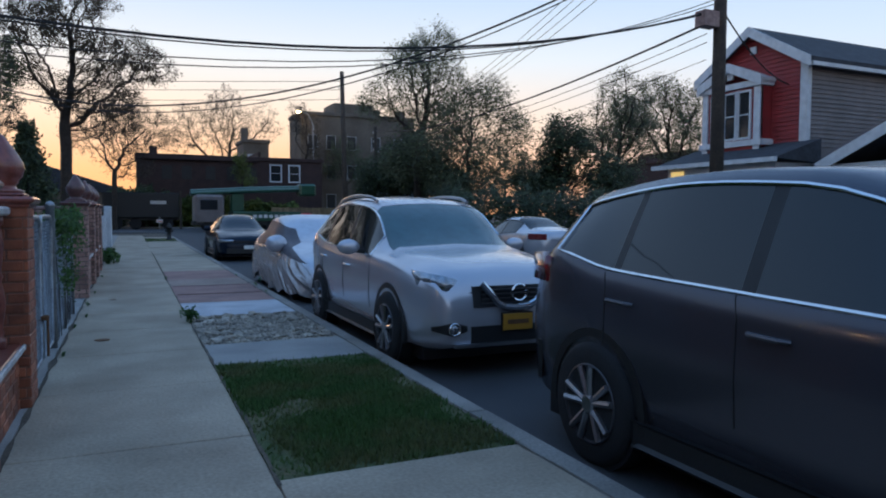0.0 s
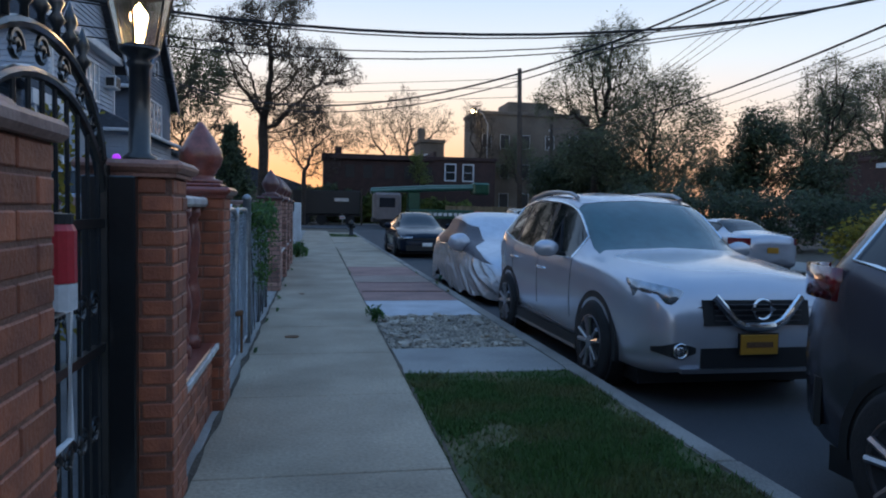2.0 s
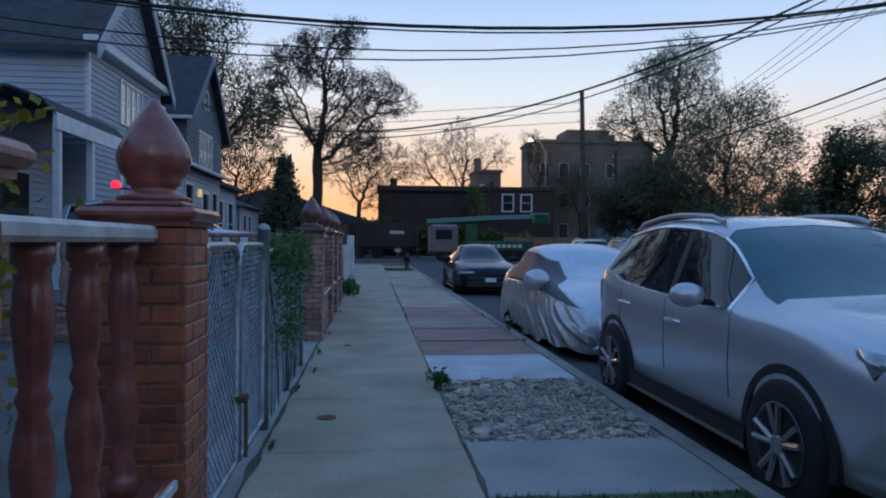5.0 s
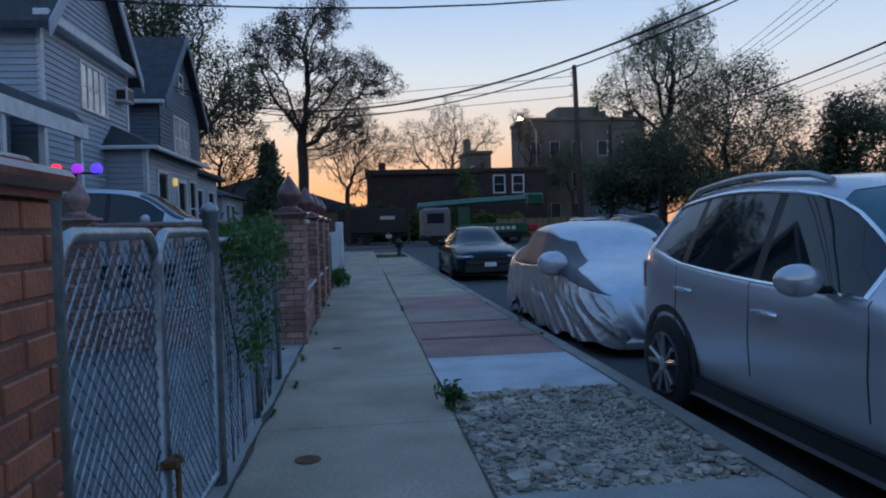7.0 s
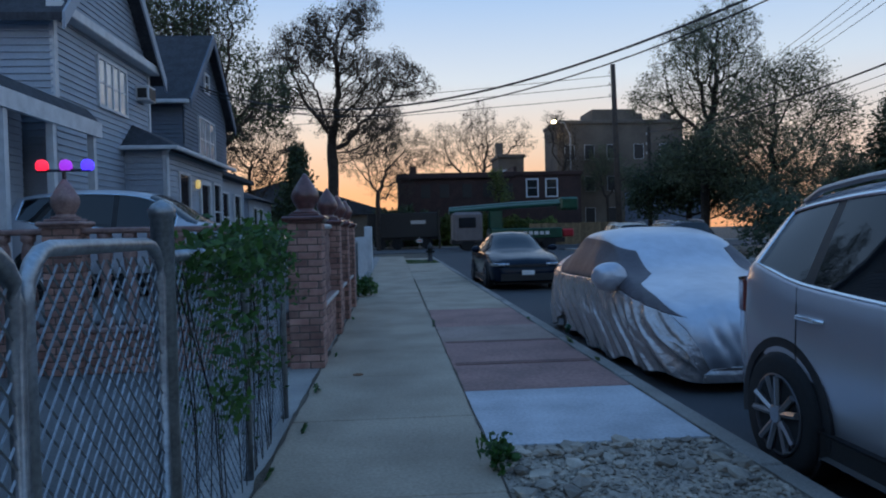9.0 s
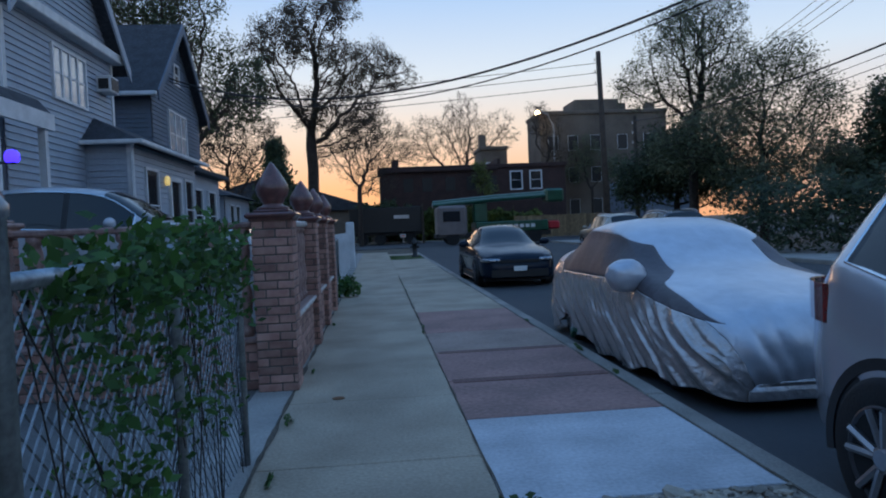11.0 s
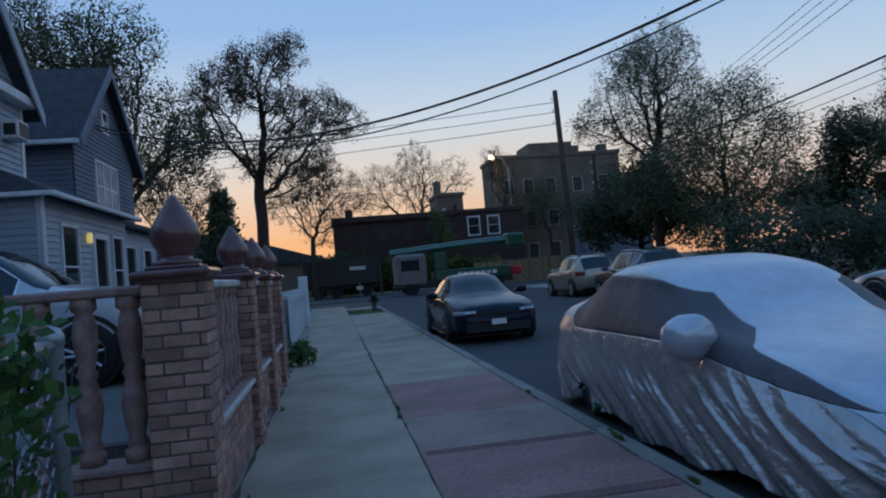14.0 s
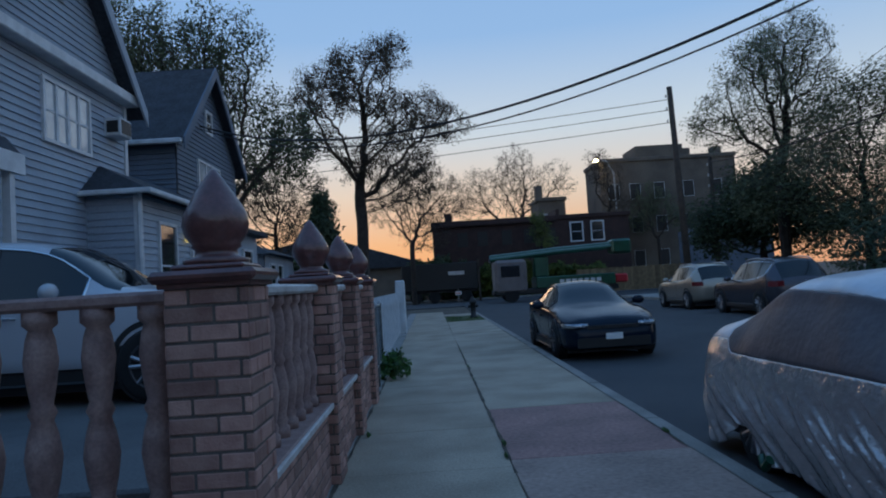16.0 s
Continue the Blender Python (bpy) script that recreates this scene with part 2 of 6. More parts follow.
cb.inputs["Transmission Weight"].default_value, cb.inputs["Roughness"].default_value, cb.inputs["Base Color"].default_value = 1.0, 0.12, (0.95, 0.93, 0.88, 1)
cb.inputs["IOR"].default_value = 1.15
M["clear"] = clear
# thin leaves let some light through
for key in ("leaf", "tree_leaf", "tree_leaf_dark", "tree_bud", "hedge", "yellow", "grass"):
    nt = M[key].node_tree
    pb, mo = nt.nodes["Principled BSDF"], nt.nodes["Material Output"]
    tl, mx = nt.nodes.new("ShaderNodeBsdfTranslucent"), nt.nodes.new("ShaderNodeMixShader")
    mx.inputs[0].default_value = 0.35
    nt.links.new(pb.inputs["Base Color"].links[0].from_socket, tl.inputs["Color"])
    nt.links.new(pb.outputs[0], mx.inputs[1])
    nt.links.new(tl.outputs[0], mx.inputs[2])
    nt.links.new(mx.outputs[0], mo.inputs["Surface"])


# ---- mesh helpers ----
def box(bm, x0, y0, z0, x1, y1, z1, bev=0.0):
    r = bmesh.ops.create_cube(bm, size=1.0)
    vs = r["verts"]
    for v in vs:
        v.co = Vector((x0 + (v.co.x + 0.5) * (x1 - x0), y0 + (v.co.y + 0.5) * (y1 - y0), z0 + (v.co.z + 0.5) * (z1 - z0)))
    if bev:
        es = list({e for v in vs for e in v.link_edges})
        bmesh.ops.bevel(bm, geom=es, offset=bev, segments=1, affect="EDGES")
    return vs


def tube(bm, pts, r, sides=8, r2=None, caps=True):
    pts = [Vector(p) for p in pts]
    n = len(pts)
    rings = []
    for i, p in enumerate(pts):
        d = (pts[min(i + 1, n - 1)] - pts[max(i - 1, 0)]).normalized()
        a = d.orthogonal() if abs(d.z) > 0.99 else d.cross(Vector((0, 0, 1)))
        a.normalize()
        b = d.cross(a)
        rr = r + ((r2 if r2 is not None else r) - r) * i / max(1, n - 1)
        rings.append([bm.verts.new(p + rr * (math.cos(t) * a + math.sin(t) * b)) for t in [2 * math.pi * k / sides for k in range(sides)]])
    for i in range(n - 1):
        for k in range(sides):
            bm.faces.new((rings[i][k], rings[i][(k + 1) % sides], rings[i + 1][(k + 1) % sides], rings[i + 1][k]))
    if caps:
        bm.faces.new(rings[0][::-1])
        bm.faces.new(rings[-1])


def lathe(bm, prof, sides=20, c=(0, 0, 0), axis="z", square=False):
    rings = []
    for r, h in prof:
        ring = []
        for k in range(sides):
            t = 2 * math.pi * (k + 0.5) / sides
            u, w = r * math.cos(t), r * math.sin(t)
            p = (u, w, h) if axis == "z" else (h, u, w) if axis == "x" else (u, h, w)
            ring.append(bm.verts.new(Vector(c) + Vector(p)))
        rings.append(ring)
    for i in range(len(prof) - 1):
        for k in range(sides):
            bm.faces.new((rings[i][k], rings[i][(k + 1) % sides], rings[i + 1][(k + 1) % sides], rings[i + 1][k]))
    bm.faces.new(rings[0][::-1])
    bm.faces.new(rings[-1])


def part(name, bm, material, parent=None, label="", smooth=False):
    me = bpy.data.meshes.new(name)
    bmesh.ops.recalc_face_normals(bm, faces=bm.faces)
    bm.to_mesh(me)
    bm.free()
    if smooth:
        for p in me.polygons:
            p.use_smooth = True
    me.materials.append(M[material])
    ob = new(name, me)
    ob.parent = parent
    if label:
        ob["label"] = label
    return ob


def raw(name, verts, faces, material, parent=None, label="", smooth=False):
    me = bpy.data.meshes.new(name)
    me.from_pydata(verts, [], faces)
    me.update()
    if smooth:
        for p in me.polygons:
            p.use_smooth = True
    me.materials.append(M[material])
    ob = new(name, me)
    ob.parent = parent
    if label:
        ob["label"] = label
    return ob


def thing(name, m, label, category, group="", kind=""):
    ob = new(name)
    ob.matrix_world = m
    return tagged(ob, label, category, group, kind)


def boxpart(name, dims, material, parent, bev=0.0, label=""):
    bm = bmesh.new()
    box(bm, *dims, bev)
    return part(name, bm, material, parent, label)


def setting(ob, label, category):
    return tagged(ob, label, category, kind="structure")


# ---- ground and street ----
KX = 2.66          # inner edge of the kerb
bm = bmesh.new()
box(bm, -900, -900, -0.6, 900, 900, -0.16)
setting(part("ground", bm, "soil"), "dark bare earth and lawn reaching to the horizon", "ground")
bm = bmesh.new()
box(bm, KX + 0.16, -60, -0.3, 12.6, 56, -0.12)
box(bm, -60, 56, -0.3, 80, 70, -0.12)
setting(part("road", bm, "asphalt"), "worn dark grey asphalt street with an intersection", "road")
# kerb stones
kerb_mesh = None
for i in range(25):
    y0 = -14 + i * 2.4
    if y0 > 45:
        break
    if kerb_mesh is None:
        bm = bmesh.new()
        box(bm, 0, 0.006, -0.4, 0.16, 2.394, 0.0, 0.015)
        kerb = setting(new("kerb"), "weathered grey concrete kerb along the street", "kerb")
        first = part("kerb_stone", bm, "kerb", kerb)
        first.location = (KX, y0, 0.002)
        kerb_mesh = first.data
    else:
        o = new("kerb_stone", kerb_mesh)
        o.parent, o.location = kerb, (KX, y0, 0.002 + random.uniform(-0.004, 0.003))
bm = bmesh.new()
box(bm, 12.6, -60, -0.4, 12.78, 54, 0.0, 0.015)
setting(part("kerb_far", bm, "kerb"), "concrete kerb on the far side of the street", "kerb")
bm = bmesh.new()
box(bm, 12.78, -60, -0.4, 15.2, 54, -0.005)
setting(part("pavement_far", bm, "concrete_grey"), "grey concrete pavement across the street", "pavement")
bm = bmesh.new()
box(bm, -60, 70, -0.4, 80, 72, 0.02)
setting(part("pavement_end", bm, "concrete_grey"), "grey concrete pavement beyond the intersection", "pavement")

# pavement slabs
pavement = setting(new("pavement"), "sun-bleached concrete pavement of square slabs with weedy joints", "pavement")
bm = bmesh.new()
box(bm, -0.42, -14, -0.3, KX - 0.002, 46, -0.012)
part("bed", bm, "soil", pavement)
slabs = {}


def slab(kind, x0, y0, x1, y1, z):
    key = (kind, round(x1 - x0, 2), round(y1 - y0, 2))
    if key not in slabs:
        b = bmesh.new()
        box(b, 0.002, 0.003, -0.08, x1 - x0 - 0.002, y1 - y0 - 0.003, 0, 0.005)
        o = part("slab", b, kind, pavement)
        slabs[key] = o.data
    else:
        o = new("slab", slabs[key])
        o.parent = pavement
    o.location = (x0, y0, z)
    o.rotation_euler = (random.uniform(-0.002, 0.002), random.uniform(-0.002, 0.002), 0)


for i in range(40):
    y0 = -14.2 + 1.5 * i
    if y0 > 45:
        break
    slab("concrete", -0.10, y0, 1.222, y0 + 1.5, 0.0)
bm = bmesh.new()
box(bm, -0.42, -14, -0.1, -0.104, 46, 0.004)
part("edge_strip", bm, "concrete_grey", pavement)
X0, X1 = 1.224, KX - 0.002
slab("concrete", X0, 2.9, X1, 4.5, 0.0)
slab("concrete", X0, -14, X1, 0.4, 0.0)
slab("concrete_grey", X0, 7.42, X1, 8.44, 0.0)
slab("white_slab", X0, 10.55, X1, 12.05, 0.003)
for y0, y1, k in ((12.06, 13.24, "pink"), (13.25, 14.62, "pink"), (14.63, 16.0, "pink_pale"), (16.01, 18.2, "pink"), (18.21, 20.2, "concrete"), (20.21, 24.6, "concrete"), (24.61, 30.0, "concrete"), (30.01, 36, "concrete")):
    slab(k, X0, y0, X1, y1, 0.0)
for y0, y1 in ((4.5, 7.42), (0.4, 2.9), (36.0, 40.5)):
    bm = bmesh.new()
    box(bm, X0, y0, -0.1, X1, y1, -0.008)
    part("soil_bed", bm, "lawn", pavement)
for y0 in (13.18, 14.55):
    bm = bmesh.new()
    box(bm, X0 + 0.04, y0, -0.05, X1 - 0.03, y0 + 0.13, 0.005, 0.003)
    part("cross_band", bm, "pink_band", pavement, "darker red worn cross band")
slab("concrete", X0, 40.51, X1, 42.5, 0.0)
# grass: many blades in one mesh
V, F = [], []
rng = random.Random(5)
for y0, y1, dens in ((4.5, 7.42, 26000), (0.4, 2.9, 12000), (36.0, 40.5, 2500)):
    for _ in range(dens):
        x, y = rng.uniform(X0, X1), rng.uniform(y0, y1)
        p = noise.noise(Vector((x * 1.3, y * 1.3, 2)))
        edge = min(x - X0, X1 - x, y - y0, y1 - y)
        if p < -0.25 and rng.random() < 0.7 or edge < 0.1 and rng.random() < 0.45:
            continue
        h, a = rng.uniform(0.012, 0.034) * (1.15 + 0.6 * p), rng.uniform(0, 6.28)
        w, l = 0.006 + 0.004 * rng.random(), rng.uniform(0.01, 0.05)
        n = len(V)
        c, s = math.cos(a), math.sin(a)
        V += [(x - w * s, y + w * c, -0.015), (x + w * s, y - w * c, -0.015), (x + l * c, y + l * s, h)]
        F.append((n, n + 1, n + 2))
tagged(raw("grass", V, F, "grass"), "short patchy dark green grass in the verge", "grass", kind="stuff")
# rubble stones in the open bed
bm = bmesh.new()
box(bm, X0, 8.44, -0.1, X1, 10.55, -0.006)
part("rubble_bed", bm, "sand", pavement)


def stone_mesh(seed):
    r = random.Random(seed)
    b = bmesh.new()
    bmesh.ops.create_icosphere(b, subdivisions=1, radius=1)
    for v in b.verts:
        v.co *= r.uniform(0.7, 1.15)
        v.co.z *= 0.6
    me = bpy.data.meshes.new("stone")
    b.to_mesh(me)
    b.free()
    me.materials.append(M["stone"])
    return me


rubble = tagged(new("rubble"), "loose broken grey stones filling an open bed", "rubble")
stones = [stone_mesh(k) for k in range(7)]
rng = random.Random(8)
for i in range(290):
    x, y = rng.uniform(X0 + 0.03, X1 - 0.03), rng.uniform(8.48, 10.52)
    o = new("stone", stones[i % 7])
    o.parent = rubble
    s = rng.choice((0.02, 0.025, 0.03, 0.035, 0.045, 0.06))
    if (x - 2.0) ** 2 / 0.2 + (y - 9.4) ** 2 / 0.5 < 1:
        s *= 0.45
    o.location, o.scale, o.rotation_euler = (x, y, s * 0.25), (s * rng.uniform(0.8, 1.5), s, s * rng.uniform(0.7, 1.1)), (rng.uniform(-0.3, 0.3), rng.uniform(-0.3, 0.3), rng.uniform(0, 6))
V, F = [], []
for i in range(2600):
    x, y, s = rng.uniform(X0 + 0.01, X1 - 0.01), rng.uniform(8.46, 10.54), rng.uniform(0.007, 0.022)
    n = len(V)
    V += [(x + s * rng.uniform(0.7, 1.3) * u, y + s * rng.uniform(0.7, 1.3) * w, -0.008 + s * 0.6 * (h + 1)) for u, w, h in ((1, 0, 0), (0, 1, 0), (-1, 0, 0), (0, -1, 0), (0, 0, 1.0), (0, 0, -1))]
    F += [(n, n + 1, n + 4), (n + 1, n + 2, n + 4), (n + 2, n + 3, n + 4), (n + 3, n, n + 4), (n + 1, n, n + 5), (n + 2, n + 1, n + 5), (n + 3, n + 2, n + 5), (n, n + 3, n + 5)]
tagged(raw("gravel", V, F, "stone"), "small grey gravel between the stones", "gravel", kind="stuff")


def leaves(verts, faces, centre, n, spread, size, rng, flat=1.0):
    """Adds n small bent leaf shapes round a centre."""
    for _ in range(n):
        p = Vector(centre) + Vector((rng.gauss(0, spread), rng.gauss(0, spread), rng.gauss(0, spread * flat)))
        a = Vector((rng.gauss(0, 1), rng.gauss(0, 1), rng.gauss(0, 1))).normalized()
        b = a.orthogonal().normalized()
        s = size * rng.uniform(0.6, 1.3)
        k = len(verts)
        verts += [tuple(p - a * s), tuple(p + b * s * 0.55), tuple(p + a * s), tuple(p - b * s * 0.55)]
        faces.append((k, k + 1, k + 2, k + 3))


def weed(x, y, h, n=60, seed=1, size=0.022):
    r = random.Random(seed)
    v, f = [], []
    for _ in range(n // 6):
        leaves(v, f, (r.gauss(0, h * 0.3), r.gauss(0, h * 0.3), h * r.uniform(0.2, 0.9)), 6, h * 0.14, size, r)
    o = raw("weed", v, f, "leaf")
    o.location, o.scale = (x, y, 0), ((0.45, 2.6, 0.6) if h < 0.1 else (1, 1, 1))
    return tagged(o, "small leafy green weed growing in a pavement joint", "weed", "weeds in the joints")


weed(1.24, 10.15, 0.17, 220, 3, 0.026)
for i, (x, y, h) in enumerate(((1.23, 16.5, 0.06), (1.2, 16.1, 0.04), (1.22, 25.0, 0.05), (1.23, 22.2, 0.04), (1.22, 20.6, 0.04), (-0.02, 12.2, 0.08), (0.02, 11.1, 0.06), (2.66, 16.6, 0.05), (2.7, 13.2, 0.05), (-0.05, 10.2, 0.05), (0.0, 14.0, 0.05), (0.0, 17.2, 0.06), (-0.04, 8.4, 0.05), (1.22, 23.5, 0.05))):
    weed(x, y, h, 50, 20 + i)
weed(0.02, 21.3, 0.4, 500, 41, 0.05)
weed(2.72, 14.3, 0.09, 60, 51)


# ---- cars ----
def smooth_at(keys, y):
    """Value of a station table at y on a smooth curve that never overshoots its keys."""
    if y <= keys[0][0]:
        return keys[0][1]
    if y >= keys[-1][0]:
        return keys[-1][1]
    n = len(keys)
    i = max(k for k in range(n - 1) if keys[k][0] <= y)
    rise = [(keys[k + 1][1] - keys[k][1]) / (keys[k + 1][0] - keys[k][0]) for k in range(max(0, i - 1), min(n - 1, i + 2))]

    def tangent(p, q):
        return 2 * p * q / (p + q) if p * q > 0 else 0.0

    c = 1 if i > 0 else 0
    m0 = tangent(rise[c - 1], rise[c]) if i > 0 else rise[c]
    m1 = tangent(rise[c], rise[c + 1]) if i < n - 2 else rise[c]
    (a, va), (b, vb) = keys[i], keys[i + 1]
    h = b - a
    t = (y - a) / h
    return (1 + 2 * t) * (1 - t) ** 2 * va + t * (1 - t) ** 2 * h * m0 + t * t * (3 - 2 * t) * vb + t * t * (t - 1) * h * m1


def wheel(parent, x, y, r, out, rim="alloy", spokes=5):
    s = 1 if out > 0 else -1
    w = bmesh.new()
    lathe(w, [(r * 0.62, -0.1), (r * 0.9, -0.11), (r, -0.08), (r, 0.08), (r * 0.9, 0.11), (r * 0.66, 0.105), (r * 0.62, 0.06)], 32, (0, 0, 0), "x")
    tyre = part("wheel", w, "tyre", parent, "black rubber tyre on a spoked wheel", True)
    tyre.location = (x, y, r)
    b = bmesh.new()
    lathe(b, [(r * 0.1, s * 0.075), (r * 0.6, s * 0.07), (r * 0.66, s * 0.108), (r * 0.62, s * 0.112), (r * 0.57, s * 0.085)], 32, (0, 0, 0), "x")
    part("rim", b, "alloy_dark", tyre, smooth=True)
    b = bmesh.new()
    for k in range(spokes):
        for off in (-0.13, 0.13):
            a = 2 * math.pi * k / spokes + off + 0.2
            a2 = 2 * math.pi * k / spokes + off * 1.7 + 0.2
            tube(b, [(s * 0.1, r * 0.1 * math.cos(a), r * 0.1 * math.sin(a)), (s * 0.118, r * 0.62 * math.cos(a2), r * 0.62 * math.sin(a2))], 0.022, 6, 0.02)
    lathe(b, [(0.06, s * 0.07), (0.06, s * 0.118), (0.045, s * 0.125)], 16, (0, 0, 0), "x")
    part("spokes", b, rim, tyre)


def car(name, m, label, spec):
    """A car whose nose points to -y; y runs from 0 at the nose to its length."""
    root = thing(name, m, label, "car", "parked cars")
    L, W = spec["L"], spec["W"] / 2
    top, belt, roofw, bot = spec["top"], spec["belt"], spec["roofw"], spec["bot"]
    keys = sorted({k for k, _ in top} | {k for k, _ in belt} | {a for r in spec["glass"] for a in r} | {a for a in spec["wind"]})
    ys = []
    for a, b in zip(keys, keys[1:]):
        n = max(1, int((b - a) / 0.12))
        ys += [a + (b - a) * i / n for i in range(n)]
    ys.append(keys[-1])
    NP = 13

    def plan(y):
        front, rear = max(0.0, min(1.0, y / 0.7)), max(0.0, min(1.0, (L - y) / 0.72))
        return W * min(0.72 + 0.28 * math.sqrt(1 - (1 - front) ** 2), 0.64 + 0.36 * math.sqrt(1 - (1 - rear) ** 2))

    def section(y):
        w, zt, zs, wr, zb = plan(y), smooth_at(top, y), smooth_at(belt, y), smooth_at(roofw, y), smooth_at(bot, y)
        wr = min(wr, w - 0.06)
        zs = min(zs, zt - 0.02)
        hgt = zt - zs
        edge = min(0.09, hgt * 0.45)
        return [(0, zb), (w * 0.86, zb), (w * 0.97, zb + 0.05), (w * 0.985, zb + (zs - zb) * 0.3), (w, zb + (zs - zb) * 0.55), (w * 0.99, zs - 0.12), (w * 0.965, zs - 0.025), (w * 0.945, zs),
                (w * 0.945 + (wr - w * 0.945) * 0.5, zs + (hgt - edge) * 0.52), (wr, zt - edge), (wr - 0.06, zt - edge * 0.35), (wr * 0.55, zt - 0.005), (0, zt + 0.012)]

    secs = [section(y) for y in ys]

    def mesh_of(pick, lift):
        v, f, index = [], [], {}

        def vert(i, j, s):
            key = (i, j, s if j not in (0, NP - 1) else 1)
            if key not in index:
                x, z = secs[i][j]
                x2, z2 = secs[i][min(j + 1, NP - 1)]
                index[key] = len(v)
                v.append((key[2] * (x + (lift if j < 9 else 0)), ys[i], z + (lift if j >= 9 else 0)))
            return index[key]

        for i in range(len(ys) - 1):
            for j in range(NP - 1):
                for s in (1, -1):
                    if pick(0.5 * (ys[i] + ys[i + 1]), j):
                        q = [vert(i, j, s), vert(i, j + 1, s), vert(i + 1, j + 1, s), vert(i + 1, j, s)]
                        f.append(tuple(q if s < 0 else q[::-1]))
        return v, f, vert

    def is_side(y, j):
        return j in (7, 8) and any(a < y < b for a, b in spec["glass"])

    a0, a1, b0, b1 = spec["wind"]

    def is_front(y, j):
        return j in (9, 10, 11) and a0 < y < a1

    def is_rear(y, j):
        return j in (9, 10, 11) and b0 < y < b1

    def is_pillar(y, j):
        return j in (7, 8) and spec["glass"][0][1] < y < spec["glass"][-1][0] and not is_side(y, j)

    v, f, vert = mesh_of(lambda y, j: not (is_pillar(y, j) or is_side(y, j) or is_front(y, j) or is_rear(y, j)), 0.0)
    n = len(ys) - 1
    for i in (0, n):
        f.append([vert(i, j, 1) for j in range(NP)] + [vert(i, j, -1) for j in range(NP - 2, 0, -1)])
    body = raw("body", v, f, spec["paint"], root, smooth=True)
    me = body.data
    b = bmesh.new()
    b.from_mesh(me)
    bmesh.ops.recalc_face_normals(b, faces=b.faces)
    b.to_mesh(me)
    b.free()
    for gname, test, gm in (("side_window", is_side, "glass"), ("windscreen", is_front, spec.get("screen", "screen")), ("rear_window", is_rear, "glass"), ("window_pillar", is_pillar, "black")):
        lab = "" if gm == "black" else "dark reflecting glass" if gm == "glass" else "windscreen with its pale blue-green reflection put into the colour"
        if test is is_side or test is is_pillar:
            gl = spec["glass"]
            for ga, gb in gl if test is is_side else [(p[1], q[0]) for p, q in zip(gl, gl[1:])]:
                v, f, _ = mesh_of(lambda y, j: j in (7, 8) and ga < y < gb, -0.004)
                for s in (1, -1):
                    keep = [q for q in f if v[q[0]][0] * s > 0]
                    used = sorted({k for q in keep for k in q})
                    at = {k: i for i, k in enumerate(used)}
                    raw(gname, [v[k] for k in used], [tuple(at[k] for k in q) for q in keep], gm, root, lab, True)
            continue
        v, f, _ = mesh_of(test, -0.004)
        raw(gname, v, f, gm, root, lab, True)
    # window trim on both sides
    g0, g1 = spec["glass"][0][0], spec["glass"][-1][1]
    for s in (1, -1):
        bm = bmesh.new()
        run = [i for i, y in enumerate(ys) if g0 - 0.02 <= y <= g1 + 0.02]
        low = [(s * (secs[i][7][0] + 0.004), ys[i], secs[i][7][1]) for i in run]
        high = [(s * (secs[i][9][0] + 0.006), ys[i], secs[i][9][1]) for i in run]
        tube(bm, low + high[::-1] + [low[0]], 0.012, 6)
        part("window_trim", bm, spec.get("trimmat", "chrome"), root)
        if spec.get("rails"):
            r0, r1 = spec["rails"]
            bm = bmesh.new()
            pts = [(s * (secs[i][10][0] - 0.01), ys[i], secs[i][10][1] + 0.04 * min(1, (ys[i] - r0) / 0.15, (r1 - ys[i]) / 0.15)) for i in range(len(ys)) if r0 <= ys[i] <= r1]
            tube(bm, pts, 0.02, 8)
            part("roof_rail", bm, "alloy", root)
        # door seams and handles
        for y in spec["handles"]:
            z = smooth_at(belt, y) - 0.17
            w = plan(y)
            bm = bmesh.new()
            tube(bm, [(s * (w - 0.005), y - 0.11, z), (s * (w + 0.028), y - 0.08, z + 0.004), (s * (w + 0.028), y + 0.08, z + 0.008), (s * (w - 0.005), y + 0.11, z + 0.008)], 0.013, 8)
            part("door_handle", bm, spec.get("handlemat", "chrome"), root)
        for y in spec["seams"]:
            bm = bmesh.new()
            pts = []
            for q in range(3, 8):
                sec = section(y)
                pts.append((s * (sec[q][0] + 0.0005), y + (0.03 if q > 5 else 0), sec[q][1]))
            tube(bm, pts, 0.004, 4)
            part("door_seam", bm, "black", root)
        # sill cladding
        bm = bmesh.new()
        zb = smooth_at(bot, L / 2)
        box(bm, s * (W * 0.9), spec["fw"] + 0.38, zb - 0.02, s * (W * 0.985 + 0.012), spec["rw"] - 0.38, zb + 0.12, 0.02)
        part("sill", bm, "black", root)
        # mirror
        if spec.get("mirror"):
            y, z = spec["mirror"]
            bm = bmesh.new()
            bmesh.ops.create_uvsphere(bm, u_segments=16, v_segments=10, radius=1, matrix=Matrix.Translation((s * (W + 0.13), y, z)) @ Matrix.Diagonal((0.13, 0.075, 0.085, 1)))
            part("mirror", bm, spec.get("mirrormat", spec["paint"]), root, "", True)
            bm = bmesh.new()
            tube(bm, [(s * (W * 0.93), y + 0.05, z - 0.06), (s * (W + 0.06), y, z - 0.04)], 0.025, 6)
            part("mirror_arm", bm, "black", root)
